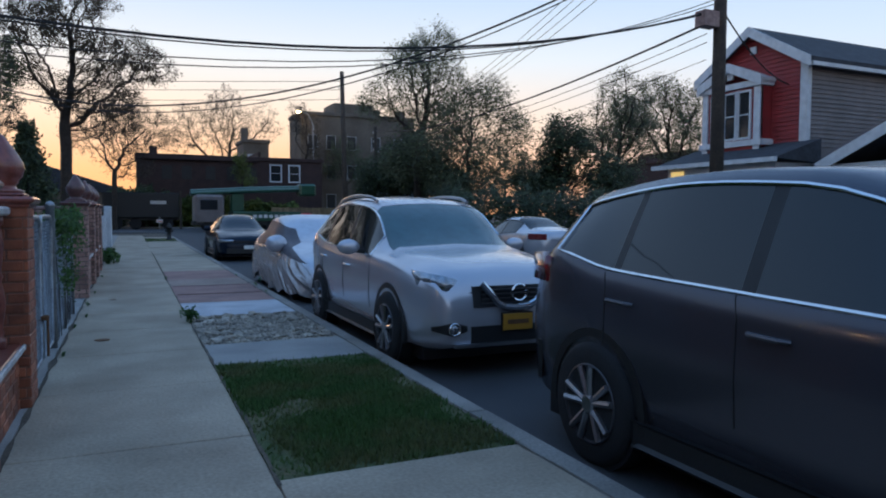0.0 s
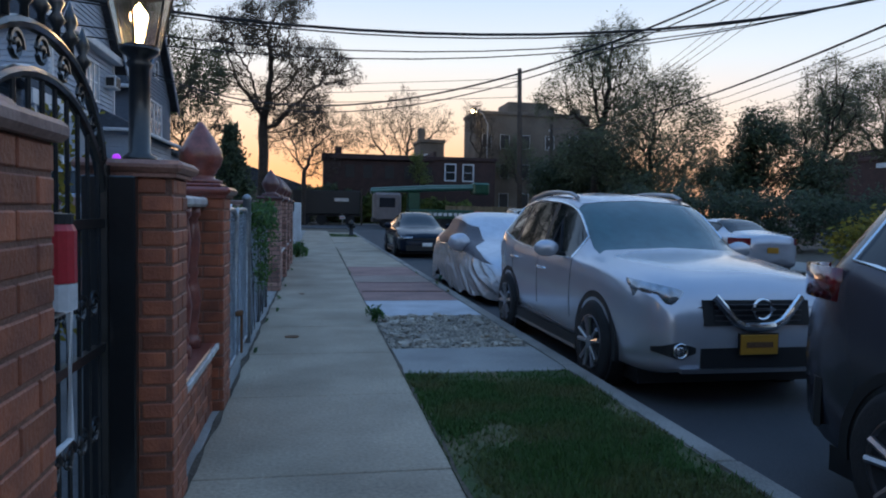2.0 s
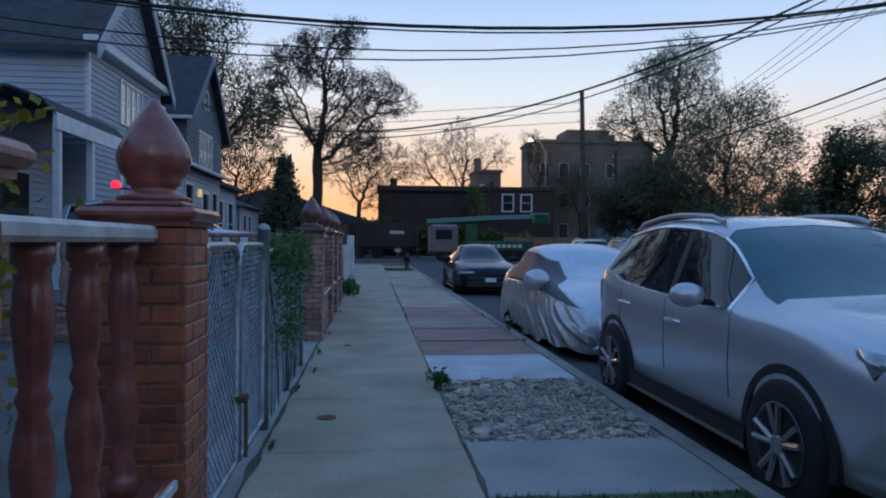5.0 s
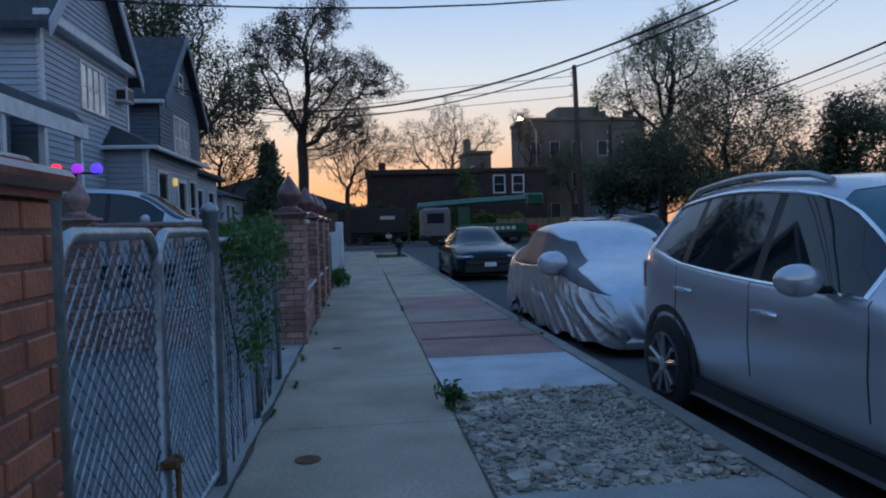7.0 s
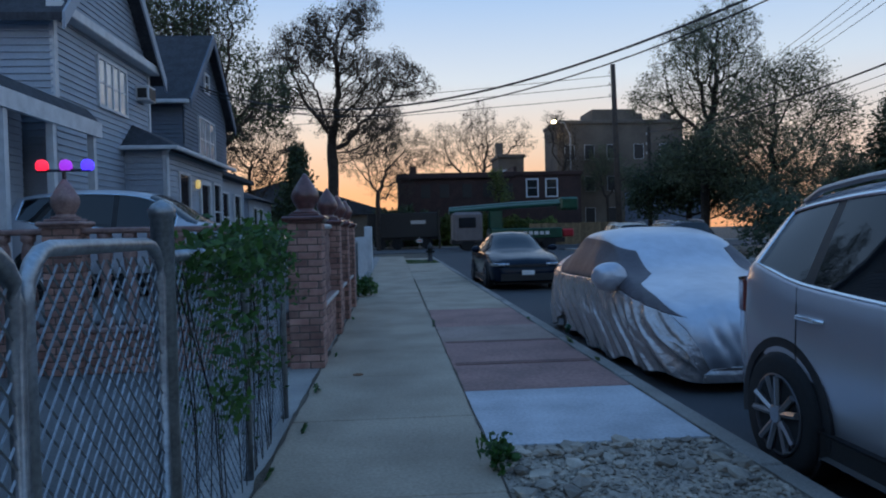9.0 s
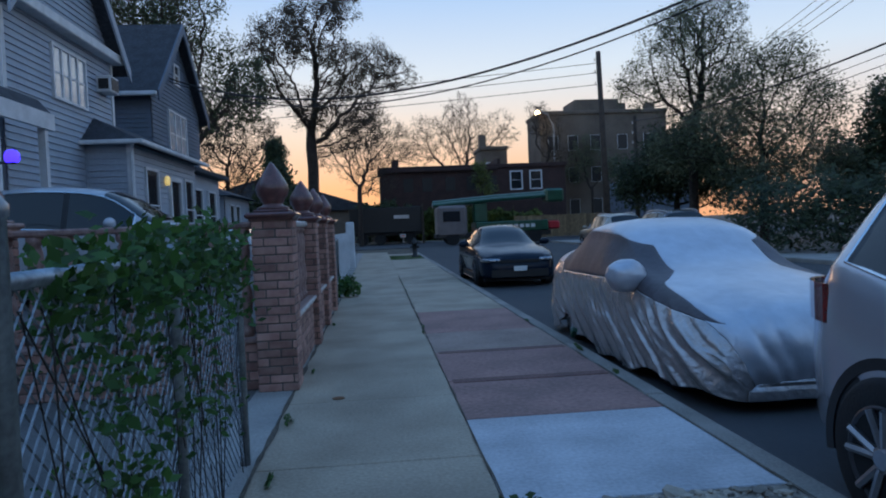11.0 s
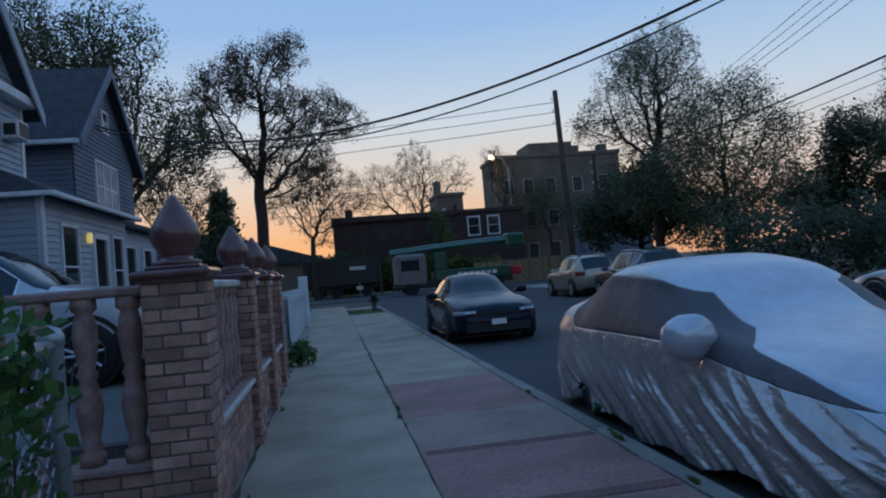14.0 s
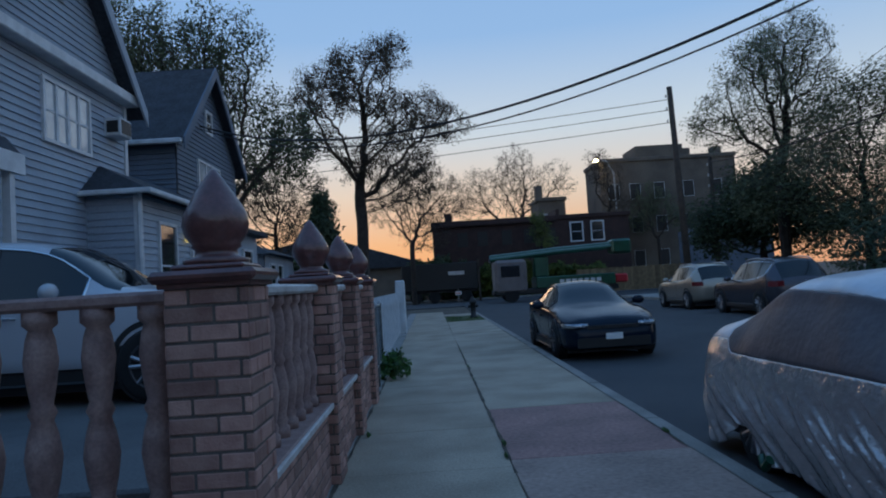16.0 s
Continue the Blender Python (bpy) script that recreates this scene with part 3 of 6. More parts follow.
        for y in (spec["fw"], spec["rw"]):
            r = spec["r"]
            bm = bmesh.new()
            ring = []
            for k in range(25):
                t = math.pi * (-0.06 + 1.12 * k / 24)
                ring.append((math.cos(t), math.sin(t)))
            for k in range(24):
                q = [Vector((s * (W * 0.985 + 0.014), y + (r + d) * c, r + (r + d) * h)) for d, (c, h) in ((0.03, ring[k]), (0.085, ring[k]), (0.085, ring[k + 1]), (0.03, ring[k + 1]))]
                lowq = [Vector((s * (W * 0.8), p.y, p.z)) for p in q]
                a = [bm.verts.new(p) for p in q]
                c2 = [bm.verts.new(p) for p in lowq]
                bm.faces.new(a)
                bm.faces.new((a[0], a[3], c2[3], c2[0]))
                bm.faces.new((a[1], a[2], c2[2], c2[1]))
            part("arch_trim", bm, spec.get("archmat", "black"), root)
            # solid black disc on the flank stands in for the arch's shaded hollow
            bm = bmesh.new()
            lathe(bm, [(r + 0.03, s * (W * 0.80)), (r + 0.03, s * (W * 0.985 + 0.004)), (r + 0.028, s * (W * 0.985 + 0.006))], 32, (0, y, r), "x")
            part("wheel_well", bm, "black", root)
            wheel(root, s * (W - 0.075), y, r, s, spec.get("rim", "alloy"), spec.get("spokes", 5))
    bm = bmesh.new()
    box(bm, -W * 0.85, 0.35, 0.13, W * 0.85, L - 0.35, smooth_at(bot, L / 2) + 0.02)
    part("underbody", bm, "black", root)
    if spec.get("sunroof"):
        y0, y1 = spec["sunroof"]
        zz = smooth_at(top, (y0 + y1) / 2)
        boxpart("sunroof", (-0.45, y0, zz - 0.01, 0.45, y1, zz + 0.018), "glass", root, 0.01)
    return root, plan


def curved_strip(bm, pts, h, d, lean=0.0):
    """A bent slab that follows a line of points, h high and d thick."""
    rows = []
    for p in pts:
        p = Vector(p)
        rows.append([bm.verts.new(p + Vector(o)) for o in ((0, 0, -h / 2), (0, lean, h / 2), (0, d + lean, h / 2), (0, d, -h / 2))])
    for a, b in zip(rows, rows[1:]):
        for k in range(4):
            bm.faces.new((a[k], a[(k + 1) % 4], b[(k + 1) % 4], b[k]))
    bm.faces.new(rows[0])
    bm.faces.new(rows[-1][::-1])


def face_line(plan, x0, x1, z, off, rear=None, n=9):
    """Points across the rounded nose (or tail) of a car."""
    out = []
    for i in range(n):
        x = x0 + (x1 - x0) * i / (n - 1)
        y = 0.0
        for k in range(160):
            if plan(k * 0.005 if rear is None else rear - k * 0.005) >= abs(x):
                y = k * 0.005
                break
        else:
            y = 0.7
        out.append((x, (y + off) if rear is None else rear - y - off, z))
    return out


SUV = dict(L=4.52, W=1.84, paint="silver",
           top=[(0, 0.68), (0.04, 0.84), (0.13, 0.945), (0.4, 1.025), (0.8, 1.08), (1.22, 1.125), (1.32, 1.15), (2.05, 1.60), (2.4, 1.67), (3.0, 1.70), (3.8, 1.65), (4.1, 1.58), (4.42, 1.12), (4.52, 0.95)],
           belt=[(0, 0.62), (0.04, 0.77), (0.13, 0.86), (0.4, 0.93), (1.22, 1.03), (2.5, 1.06), (3.5, 1.12), (4.06, 1.22), (4.3, 1.05), (4.52, 0.88)],
           roofw=[(0, 0.6), (0.4, 0.7), (1.3, 0.72), (2.05, 0.655), (3.0, 0.67), (4.1, 0.61), (4.52, 0.60)],
           bot=[(0, 0.30), (0.3, 0.24), (4.1, 0.26), (4.52, 0.38)],
           glass=[(1.62, 2.50), (2.58, 3.42), (3.50, 3.98)], wind=(1.32, 2.05, 4.1, 4.42), handles=(2.36, 3.36), seams=(1.55, 2.54, 3.5), fw=0.93, rw=3.635, r=0.36, mirror=(1.85, 1.12), rails=(2.15, 4.0))


def suv_nose(root, plan):
    """Lamps, grille, bumper and plate of the silver car."""
    for s in (1, -1):
        # swept lamp
        bm = bmesh.new()
        curved_strip(bm, face_line(plan, s * 0.40, s * 0.86, 0.80, -0.004, n=14), 0.12, 0.07, 0.06)
        for v in bm.verts:
            a = max(0.0, abs(v.co.x) - 0.40) / 0.46
            v.co.z = 0.80 + (v.co.z - 0.80) * (0.45 + 0.65 * min(1, a * 2.2)) + 0.10 * a
            v.co.y += 0.02 + 0.05 * a
        part("headlamp", bm, "lens", root, "clear angular headlamp with a dark surround", True)
        # fog lamp in its dark recess under a bumper crease
        bm = bmesh.new()
        curved_strip(bm, face_line(plan, s * 0.50, s * 0.80, 0.46, -0.006, n=12), 0.13, 0.03)
        for v in bm.verts:
            v.co.z = 0.46 + (v.co.z - 0.46) * (1.0 - 0.75 * abs(abs(v.co.x) - 0.64) / 0.16)
        part("fog_surround", bm, "black", root)
        bm = bmesh.new()
        lathe(bm, [(0.058, 0.0), (0.062, -0.02), (0.05, -0.026), (0.046, -0.012)], 20, (s * 0.63, -0.006, 0.46), "y")
        part("fog_ring", bm, "chrome", root, smooth=True)
        bm = bmesh.new()
        lathe(bm, [(0.045, 0.0), (0.043, -0.014), (0.01, -0.02)], 16, (s * 0.63, -0.008, 0.46), "y")
        part("fog_lamp", bm, "lens", root, smooth=True)
        bm = bmesh.new()
        curved_strip(bm, face_line(plan, s * 0.60, s * 0.885, 1.0, 0.035, 4.52), 0.20, 0.05)
        part("tail_lamp", bm, "red_lens", root)
    bm = bmesh.new()
    curved_strip(bm, face_line(plan, -0.44, 0.44, 0.74, -0.012), 0.19, 0.05, 0.03)
    grille = part("grille", bm, "black", root)
    for z in (0.68, 0.72, 0.76, 0.80):
        boxpart("grille_bar", (-0.36, -0.02, z - 0.005, 0.36, 0.01, z + 0.005), "alloy_dark", grille)
    bm = bmesh.new()
    arms = [(-0.36, 0.01, 0.86), (-0.28, -0.02, 0.77), (-0.20, -0.035, 0.68), (-0.13, -0.04, 0.645), (0, -0.042, 0.635), (0.13, -0.04, 0.645), (0.20, -0.035, 0.68), (0.28, -0.02, 0.77), (0.36, 0.01, 0.86)]
    tube(bm, arms, 0.034, 8)
    for v in bm.verts:
        v.co.y = -0.02 + (v.co.y + 0.02) * 0.6
    part("grille_trim", bm, "chrome", root, "broad chrome V-shaped trim")
    bm = bmesh.new()
    curved_strip(bm, face_line(plan, -0.46, 0.46, 0.40, -0.01), 0.15, 0.03)
    part("lower_grille", bm, "black", root)
    bm = bmesh.new()
    curved_strip(bm, face_line(plan, -0.62, 0.62, 0.305, -0.025), 0.03, 0.05)
    part("skid_trim", bm, "alloy", root)
    plate = boxpart("number_plate", (-0.155, -0.045, 0.43, 0.155, -0.03, 0.58), "plate", root, 0.003, "yellow number plate")
    boxpart("plate_frame", (-0.165, -0.034, 0.42, 0.165, -0.02, 0.59), "black", plate)
    boxpart("plate_letters", (-0.11, -0.049, 0.485, 0.11, -0.0455, 0.525), "rust", plate)
    bm = bmesh.new()
    ringp = [(0.075 * math.cos(t), -0.06, 0.775 + 0.075 * math.sin(t)) for t in [k * math.pi / 12 for k in range(25)]]
    tube(bm, ringp, 0.011, 6)
    box(bm, -0.1, -0.07, 0.762, 0.1, -0.055, 0.788)
    part("badge", bm, "chrome", root, "round chrome badge")


ROAD = -0.12
r, p = car("silver_suv", pose(3.80, 6.50, ROAD), "silver compact sport utility car parked by the kerb", SUV)
suv_nose(r, p)

CRV = dict(SUV, L=4.6, W=1.86, paint="charcoal", glass=[(1.62, 2.48), (2.56, 3.42), (3.48, 4.05)], fw=0.92, rw=3.58, rails=None, sunroof=None, trimmat="chrome", handlemat="charcoal",
           top=[(0, 0.66), (0.05, 0.80), (0.16, 0.90), (0.4, 0.985), (0.8, 1.06), (1.22, 1.125), (1.32, 1.15), (2.05, 1.64), (2.4, 1.72), (3.0, 1.745), (3.9, 1.67), (4.2, 1.57), (4.45, 1.16), (4.6, 0.95)],
           belt=[(0, 0.60), (0.05, 0.74), (0.16, 0.82), (0.4, 0.89), (1.22, 1.08), (2.5, 1.13), (3.5, 1.17), (4.1, 1.26), (4.35, 1.10), (4.6, 0.88)],
           wind=(1.32, 2.05, 4.2, 4.45), r=0.365, mirror=(1.45, 1.10))
r, p = car("dark_suv", pose(3.99, 0.74, ROAD), "dark grey sport utility car parked by the kerb", CRV)
for s in (1, -1):
    bm = bmesh.new()
    curved_strip(bm, face_line(p, s * 0.60, s * 0.905, 1.13, 0.065, 4.6), 0.17, 0.09)
    part("tail_lamp", bm, "red_lens", r, "dark red wrap-around tail lamp", True)
bm = bmesh.new()
curved_strip(bm, face_line(p, -0.88, 0.88, 0.50, 0.035, 4.6), 0.26, 0.05)
part("rear_bumper", bm, "black", r)

SEDAN = dict(L=4.65, W=1.80, paint="navy",
             top=[(0, 0.60), (0.15, 0.74), (0.8, 0.87), (1.35, 0.96), (1.45, 0.99), (2.2, 1.36), (2.6, 1.415), (3.1, 1.40), (3.9, 1.13), (4.3, 1.06), (4.6, 1.0), (4.65, 0.8)],
             belt=[(0, 0.52), (0.15, 0.66), (1.3, 0.88), (2.5, 0.92), (3.6, 0.97), (4.3, 0.98), (4.65, 0.75)],
             roofw=[(0, 0.6), (1.4, 0.70), (2.2, 0.55), (3.1, 0.55), (3.9, 0.62), (4.65, 0.68)],
             bot=[(0, 0.24), (0.3, 0.18), (4.3, 0.2), (4.65, 0.32)],
             glass=[(1.75, 2.55), (2.62, 3.42)], wind=(1.45, 2.2, 3.1, 3.9), handles=(2.42, 3.3), seams=(1.5, 2.58), fw=0.88, rw=3.6, r=0.33, mirror=(1.85, 0.98), screen="glass", trimmat="black", handlemat="navy", rim="alloy_dark")
r, p = car("dark_sedan", pose(3.87, 22.75, ROAD), "dark blue compact sedan parked by the kerb", SEDAN)
for s in (1, -1):
    bm = bmesh.new()
    curved_strip(bm, face_line(p, s * 0.45, s * 0.86, 0.635, -0.02), 0.075, 0.05, 0.03)
    part("headlamp", bm, "lens", r, "slim clear headlamp", True)
bm = bmesh.new()
curved_strip(bm, face_line(p, -0.45, 0.45, 0.60, -0.015), 0.06, 0.04)
part("grille", bm, "black", r)
bm = bmesh.new()
curved_strip(bm, face_line(p, -0.65, 0.65, 0.33, -0.02), 0.17, 0.04)
part("lower_grille", bm, "black", r)
boxpart("number_plate", (-0.15, -0.05, 0.38, 0.15, -0.03, 0.49), "plate_white", r, 0.003, "white number plate")

for name, x, y, spec, label, paint in (("beige_suv", 11.25, 40.2, SUV, "beige sport utility car parked across the street", "beige"),
                                       ("dark_offroad_car", 11.25, 34.4, SUV, "dark grey boxy sport utility car parked across the street", "charcoal"),
                                       ("silver_sedan", 11.4, 21.5, SEDAN, "silver sedan parked across the street", "silver")):
    sp = dict(spec, paint=paint, handlemat=paint, mirrormat=paint, sunroof=None)
    r, p = car(name, pose(x, y, ROAD, 0, 0, 180), label, sp)
    for s in (1, -1):
        bm = bmesh.new()
        curved_strip(bm, face_line(p, s * 0.6, s * 0.88, sp["belt"][-2][1] - 0.1, 0.035, sp["L"]), 0.16, 0.05)
        part("tail_lamp", bm, "red_lens", r)
    boxpart("number_plate", (-0.15, sp["L"] + 0.005, 0.6, 0.15, sp["L"] + 0.025, 0.74), "plate", r, 0.003)

# white car standing in the driveway, nose to the street
r, p = car("white_suv", pose(-1.1, 18.2, 0.45, 0, 0, 90), "white sport utility car parked in the driveway behind the balustrade", dict(SUV, paint="white_car", handlemat="white_car", rails=None, sunroof=None, screen="glass"))
for s in (1, -1):
    bm = bmesh.new()
    curved_strip(bm, face_line(p, s * 0.48, s * 0.82, 0.80, -0.006), 0.13, 0.04, 0.05)
    part("headlamp", bm, "lens", r)
bm = bmesh.new()
curved_strip(bm, face_line(p, -0.5, 0.5, 0.7, -0.012), 0.25, 0.04)
part("grille", bm, "black", r)


# ---- covered sedan ----
def covered_car(m):
    root = thing("covered_sedan", m, "sedan under a crumpled silver cover with dark side panel", "car", "parked cars")
    L, W = 4.75, 0.92
    top = [(0, 0.24), (0.013, 0.38), (0.04, 0.52), (0.09, 0.63), (0.16, 0.71), (0.3, 0.785), (0.6, 0.86), (1.0, 0.93), (1.5, 1.02), (2.25, 1.39), (2.7, 1.46), (3.2, 1.44), (4.0, 1.18), (4.5, 1.06), (4.72, 0.9), (4.75, 0.7)]
    ys = [L * i / 380 for i in range(381)]
    NP = 96
    grid = []
    for y in ys:
        e = max(0.0, min(y / 0.75, (L - y) / 0.6, 1.0))
        w = W * (0.66 + 0.34 * math.sqrt(max(0.0, 1 - (1 - e) ** 2)))
        zt, ztrue = max(0.72, smooth_at(top, y)), smooth_at(top, y)
        cab = max(0.0, min(1.0, (zt - 0.95) / 0.4))
        zs = min(0.80 + 0.1 * cab, zt - 0.20 + 0.14 * cab)
        zb = 0.10 + 0.04 * math.sin(y * 2.3) + 0.03 * math.sin(y * 7.1) + 0.16 * math.exp(-((y - 3.75) / 0.3) ** 2)
        half = [(w * 0.985, zb), (w * 1.01, 0.42), (w, min(0.60, zs - 0.08)), (w * (0.95 + 0.02 * cab), zs), (w * 0.97 + (w * 0.68 - w * 0.97) * 0.6 * cab - 0.12 * w * (1 - cab), zs + (zt - zs) * 0.6), (w * 0.70, zt - 0.05 - 0.02 * cab), (w * 0.4, zt - 0.01), (0, zt)]
        row = []
        for k in range(NP + 1):
            t = k / NP * (len(half) - 1)
            i = min(int(t), len(half) - 2)
            p0, p1, p2, p3 = half[max(i - 1, 0)], half[i], half[i + 1], half[min(i + 2, len(half) - 1)]
            u = t - i
            c = []
            for a in (0, 1):
                c.append(0.5 * (2 * p1[a] + (p2[a] - p0[a]) * u + (2 * p0[a] - 5 * p1[a] + 4 * p2[a] - p3[a]) * u * u + (3 * p1[a] - p0[a] - 3 * p2[a] + p3[a]) * u ** 3))
            row.append((max(c[0], 0), y, zb + (c[1] - zb) * (ztrue - zb) / (zt - zb)))
        grid.append(row)

    def bend(p, s):
        x, y, z = p
        low = max(0.0, min(1.0, (0.85 - z) / 0.45))
        # drawn folds that run down and back over the flank
        fold = (0.3 - abs(noise.noise(Vector((s * 3, (y - z * 1.3) * 4.2, z * 1.6))))) * 0.085 + (0.25 - abs(noise.noise(Vector((s * 7, (y - z * 1.6) * 11, z * 2.4 + 4))))) * 0.022
        soft = noise.noise(Vector((s * x * 1.5, y * 1.4, z * 1.6))) * 0.018
        pull = noise.noise(Vector((s * x * 4.5, y * 4.0, 9))) * 0.006
        d = fold * low + soft + pull
        nose = max(0.0, 1 - y / 0.9) * (0.3 - abs(noise.noise(Vector((x * 5 * s + z, 5, z * 1.5))))) * 0.11 * low
        k = min(1.0, x / 0.25)
        return (s * (x + d * k), y + nose, z + (soft + pull) * 0.6 * (1 - low))

    LOW = [(0.1, 0.645), (0.9, 0.735), (2.1, 0.87), (3.9, 0.86), (4.05, 0.95)]
    HIGH = [(0.18, 0.656), (0.6, 0.785), (1.1, 0.885), (1.5, 1.0), (1.85, 1.18), (2.4, 1.30), (3.4, 1.34), (4.05, 1.02)]
    zone = {"dark_panel": [], "cover_top": [], "cover_skirt": []}
    # the seams run along the cloth: bring the nearest row of points onto them
    rise = {}
    for i, y in enumerate(ys):
        zt = smooth_at(top, y)
        lo, hi = smooth_at(LOW, y), min(zt - 0.03, smooth_at(HIGH, y))
        for line in (lo, hi):
            row = grid[i]
            for k in range(int(NP * 0.8)):
                za, zb = row[k][2], row[k + 1][2]
                if za < line <= zb:
                    u = (line - za) / (zb - za)
                    x = row[k][0] + (row[k + 1][0] - row[k][0]) * u
                    row[k + (1 if u > 0.5 else 0)] = (x, y, line)
                    break
        for k in range(NP + 1):
            z = grid[i][k][2]
            rise[i, k] = (z - lo, hi - z)
    for i in range(len(ys) - 1):
        for k in range(NP):
            a, b, c, d = (i, k), (i, k + 1), (i + 1, k + 1), (i + 1, k)
            tiny = 1e-6
            cross = any(abs(rise[b][m]) < tiny and abs(rise[d][m]) < tiny for m in (0, 1))
            for tri in ((a, b, d), (b, c, d)) if cross else ((a, b, c), (a, c, d)):
                over = sum(rise[q][0] for q in tri)
                under = sum(rise[q][1] for q in tri)
                y = 0.5 * (ys[i] + ys[i + 1])
                if 0.18 < y < 4.05 and over > 0 and under > 0 and k < NP * 0.8:
                    zone["dark_panel"].append(tri)
                elif k > NP * 0.5 or over > 0:
                    zone["cover_top"].append(tri)
                else:
                    zone["cover_skirt"].append(tri)
    for zn, cells in zone.items():
        v, f, idx = [], [], {}

        def vid(i, k, s):
            key = (i, k, s if k < NP else 1)
            if key not in idx:
                idx[key] = len(v)
                v.append(bend(grid[i][k], key[2]))
            return idx[key]

        for tri in cells:
            for s in (1, -1):
                q = tuple(vid(i, k, s) for i, k in tri)
                f.append(q if s < 0 else q[::-1])
        if zn == "cover_skirt":
            # the cloth hangs in drawn folds over nose and tail
            for i, out in ((0, -1), (len(ys) - 1, 1)):
                rows = []
                for k in range(0, NP + 1, 3):
                    a, b = Vector(bend(grid[i][k], 1)), Vector(bend(grid[i][k], -1))
                    row = []
                    for c in range(41):
                        u = c / 40
                        p = a.lerp(b, u)
                        full = math.sin(math.pi * u) ** 0.6
                        drop = max(0.0, min(1.0, (0.26 - p.z) / 0.12)) * 0.3
                        p.y += out * full * drop * (0.05 + 0.10 * (0.3 - abs(noise.noise(Vector((p.x * 6.5 + p.z * 1.5, 3 * out, p.z * 1.5))))))
                        row.append(len(v))
                        v.append(tuple(p))
                    rows.append(row)
                for ra, rb in zip(rows, rows[1:]):
                    for c in range(40):
                        f.append((ra[c], ra[c + 1], rb[c + 1], rb[c]))
        o = raw(zn, v, f, {"dark_panel": "cover_dark", "cover_top": "cover", "cover_skirt": "cover_side"}[zn], root, {"dark_panel": "dark grey fabric panel", "cover_top": "pale silver fabric", "cover_skirt": "crumpled grey-beige shiny fabric"}[zn], True)
        sol = o.modifiers.new("thickness", "SOLIDIFY")
        sol.thickness = 0.006
    for s in (1, -1):
        for y in (0.9, 3.62):
            wheel(root, s * (0.76 if y > 2 else 0.7), y, 0.32, s, "alloy", 7)
        if s > 0:
            continue
        bm = bmesh.new()
        bmesh.ops.create_icosphere(bm, subdivisions=4, radius=1, matrix=Matrix.Translation((s * 0.95, 1.50, 0.94)) @ Matrix.Diagonal((0.19, 0.14, 0.15, 1)))
        for q in bm.verts:
            q.co += (q.co - Vector((s * 0.95, 1.50, 0.94))).normalized() * (0.018 * noise.noise(q.co * 9) + 0.008 * noise.noise(q.co * 30))
        part("mirror_pocket", bm, "cover", root, "round white fabric mirror pocket", True)
    bm = bmesh.new()
    box(bm, -0.78, 0.3, 0.14, 0.78, 4.4, 0.45, 0.05)
    part("underbody", bm, "black", root)
    bm = bmesh.new()
    tube(bm, [(-0.93, 3.28, 0.17), (-0.94, 3.35, 0.10), (-0.92, 3.42, 0.16)], 0.035, 8)
    part("strap_tag", bm, "green", root, "bright green strap buckle")
    return root


covered_car(pose(3.90, 12.05, ROAD))


# ---- brick pillars, balustrades and gates ----
brick_data = {}


def brick_at(parent, material, sx, sy, sz, loc):
    key = (material, round(sx, 3), round(sy, 3), round(sz, 3))
    if key not in brick_data:
        b = bmesh.new()
        box(b, -sx / 2, -sy / 2, -sz / 2, sx / 2, sy / 2, sz / 2, 0.004)
        me = bpy.data.meshes.new("brick")
        b.to_mesh(me)
        b.free()
        me.materials.append(M[material])
        brick_data[key] = me
    o = new("brick", brick_data[key])
    o.parent, o.location = parent, loc
    return o


def brick_block(root, x0, y0, x1, y1, z0, z1, material, mortar, ch=0.072, bl=0.2, sides="xXyY"):
    """A brick-faced core: bricks stand proud of recessed mortar."""
    boxpart("core", (x0 + 0.006, y0 + 0.006, z0, x1 - 0.006, y1 - 0.006, z1), mortar, root)
    n = int((z1 - z0) / ch + 0.01)
    ch = (z1 - z0) / n
    for i in range(n):
        z = z0 + (i + 0.5) * ch
        for side in sides:
            along = (y0, y1) if side in "xX" else (x0, x1)
            ln = along[1] - along[0]
            a = along[0] - (bl / 2 if i % 2 else 0)
            while a < along[1] - 0.02:
                p, q = max(a, along[0]), min(a + bl, along[1])
                if q - p > 0.03:
                    c, s = (p + q) / 2, q - p - 0.012
                    pr = random.uniform(-0.0015, 0.0015)
                    if side == "x":
                        brick_at(root, material, 0.03, s, ch - 0.012, (x0 + 0.015 + pr, c, z))
                    elif side == "X":
                        brick_at(root, material, 0.03, s, ch - 0.012, (x1 - 0.015 + pr, c, z))
                    elif side == "y":
                        brick_at(root, material, s, 0.03, ch - 0.012, (c, y0 + 0.015 + pr, z))
                    else:
                        brick_at(root, material, s, 0.03, ch - 0.012, (c, y1 - 0.015 + pr, z))
                a += bl


def finial(root, z, material, k=1.0):
    b = bmesh.new()
    lathe(b, [(0.135 * k, z), (0.14 * k, z + 0.02), (0.09 * k, z + 0.035), (0.085 * k, z + 0.06), (0.105 * k, z + 0.075), (0.10 * k, z + 0.085), (0.125 * k, z + 0.12), (0.138 * k, z + 0.17), (0.13 * k, z + 0.215), (0.12 * k, z + 0.235), (0.085 * k, z + 0.30), (0.045 * k, z + 0.36), (0.014, z + 0.405), (0.003, z + 0.41)], 24)
    for v in b.verts:
        a = math.atan2(v.co.y, v.co.x)
        h = v.co.z - z
        if 0.1 < h < 0.3:
            f = 1 + 0.035 * math.cos(6 * a)
            v.co.x *= f
            v.co.y *= f
    part("finial", b, material, root, "glazed bud-shaped finial", True)


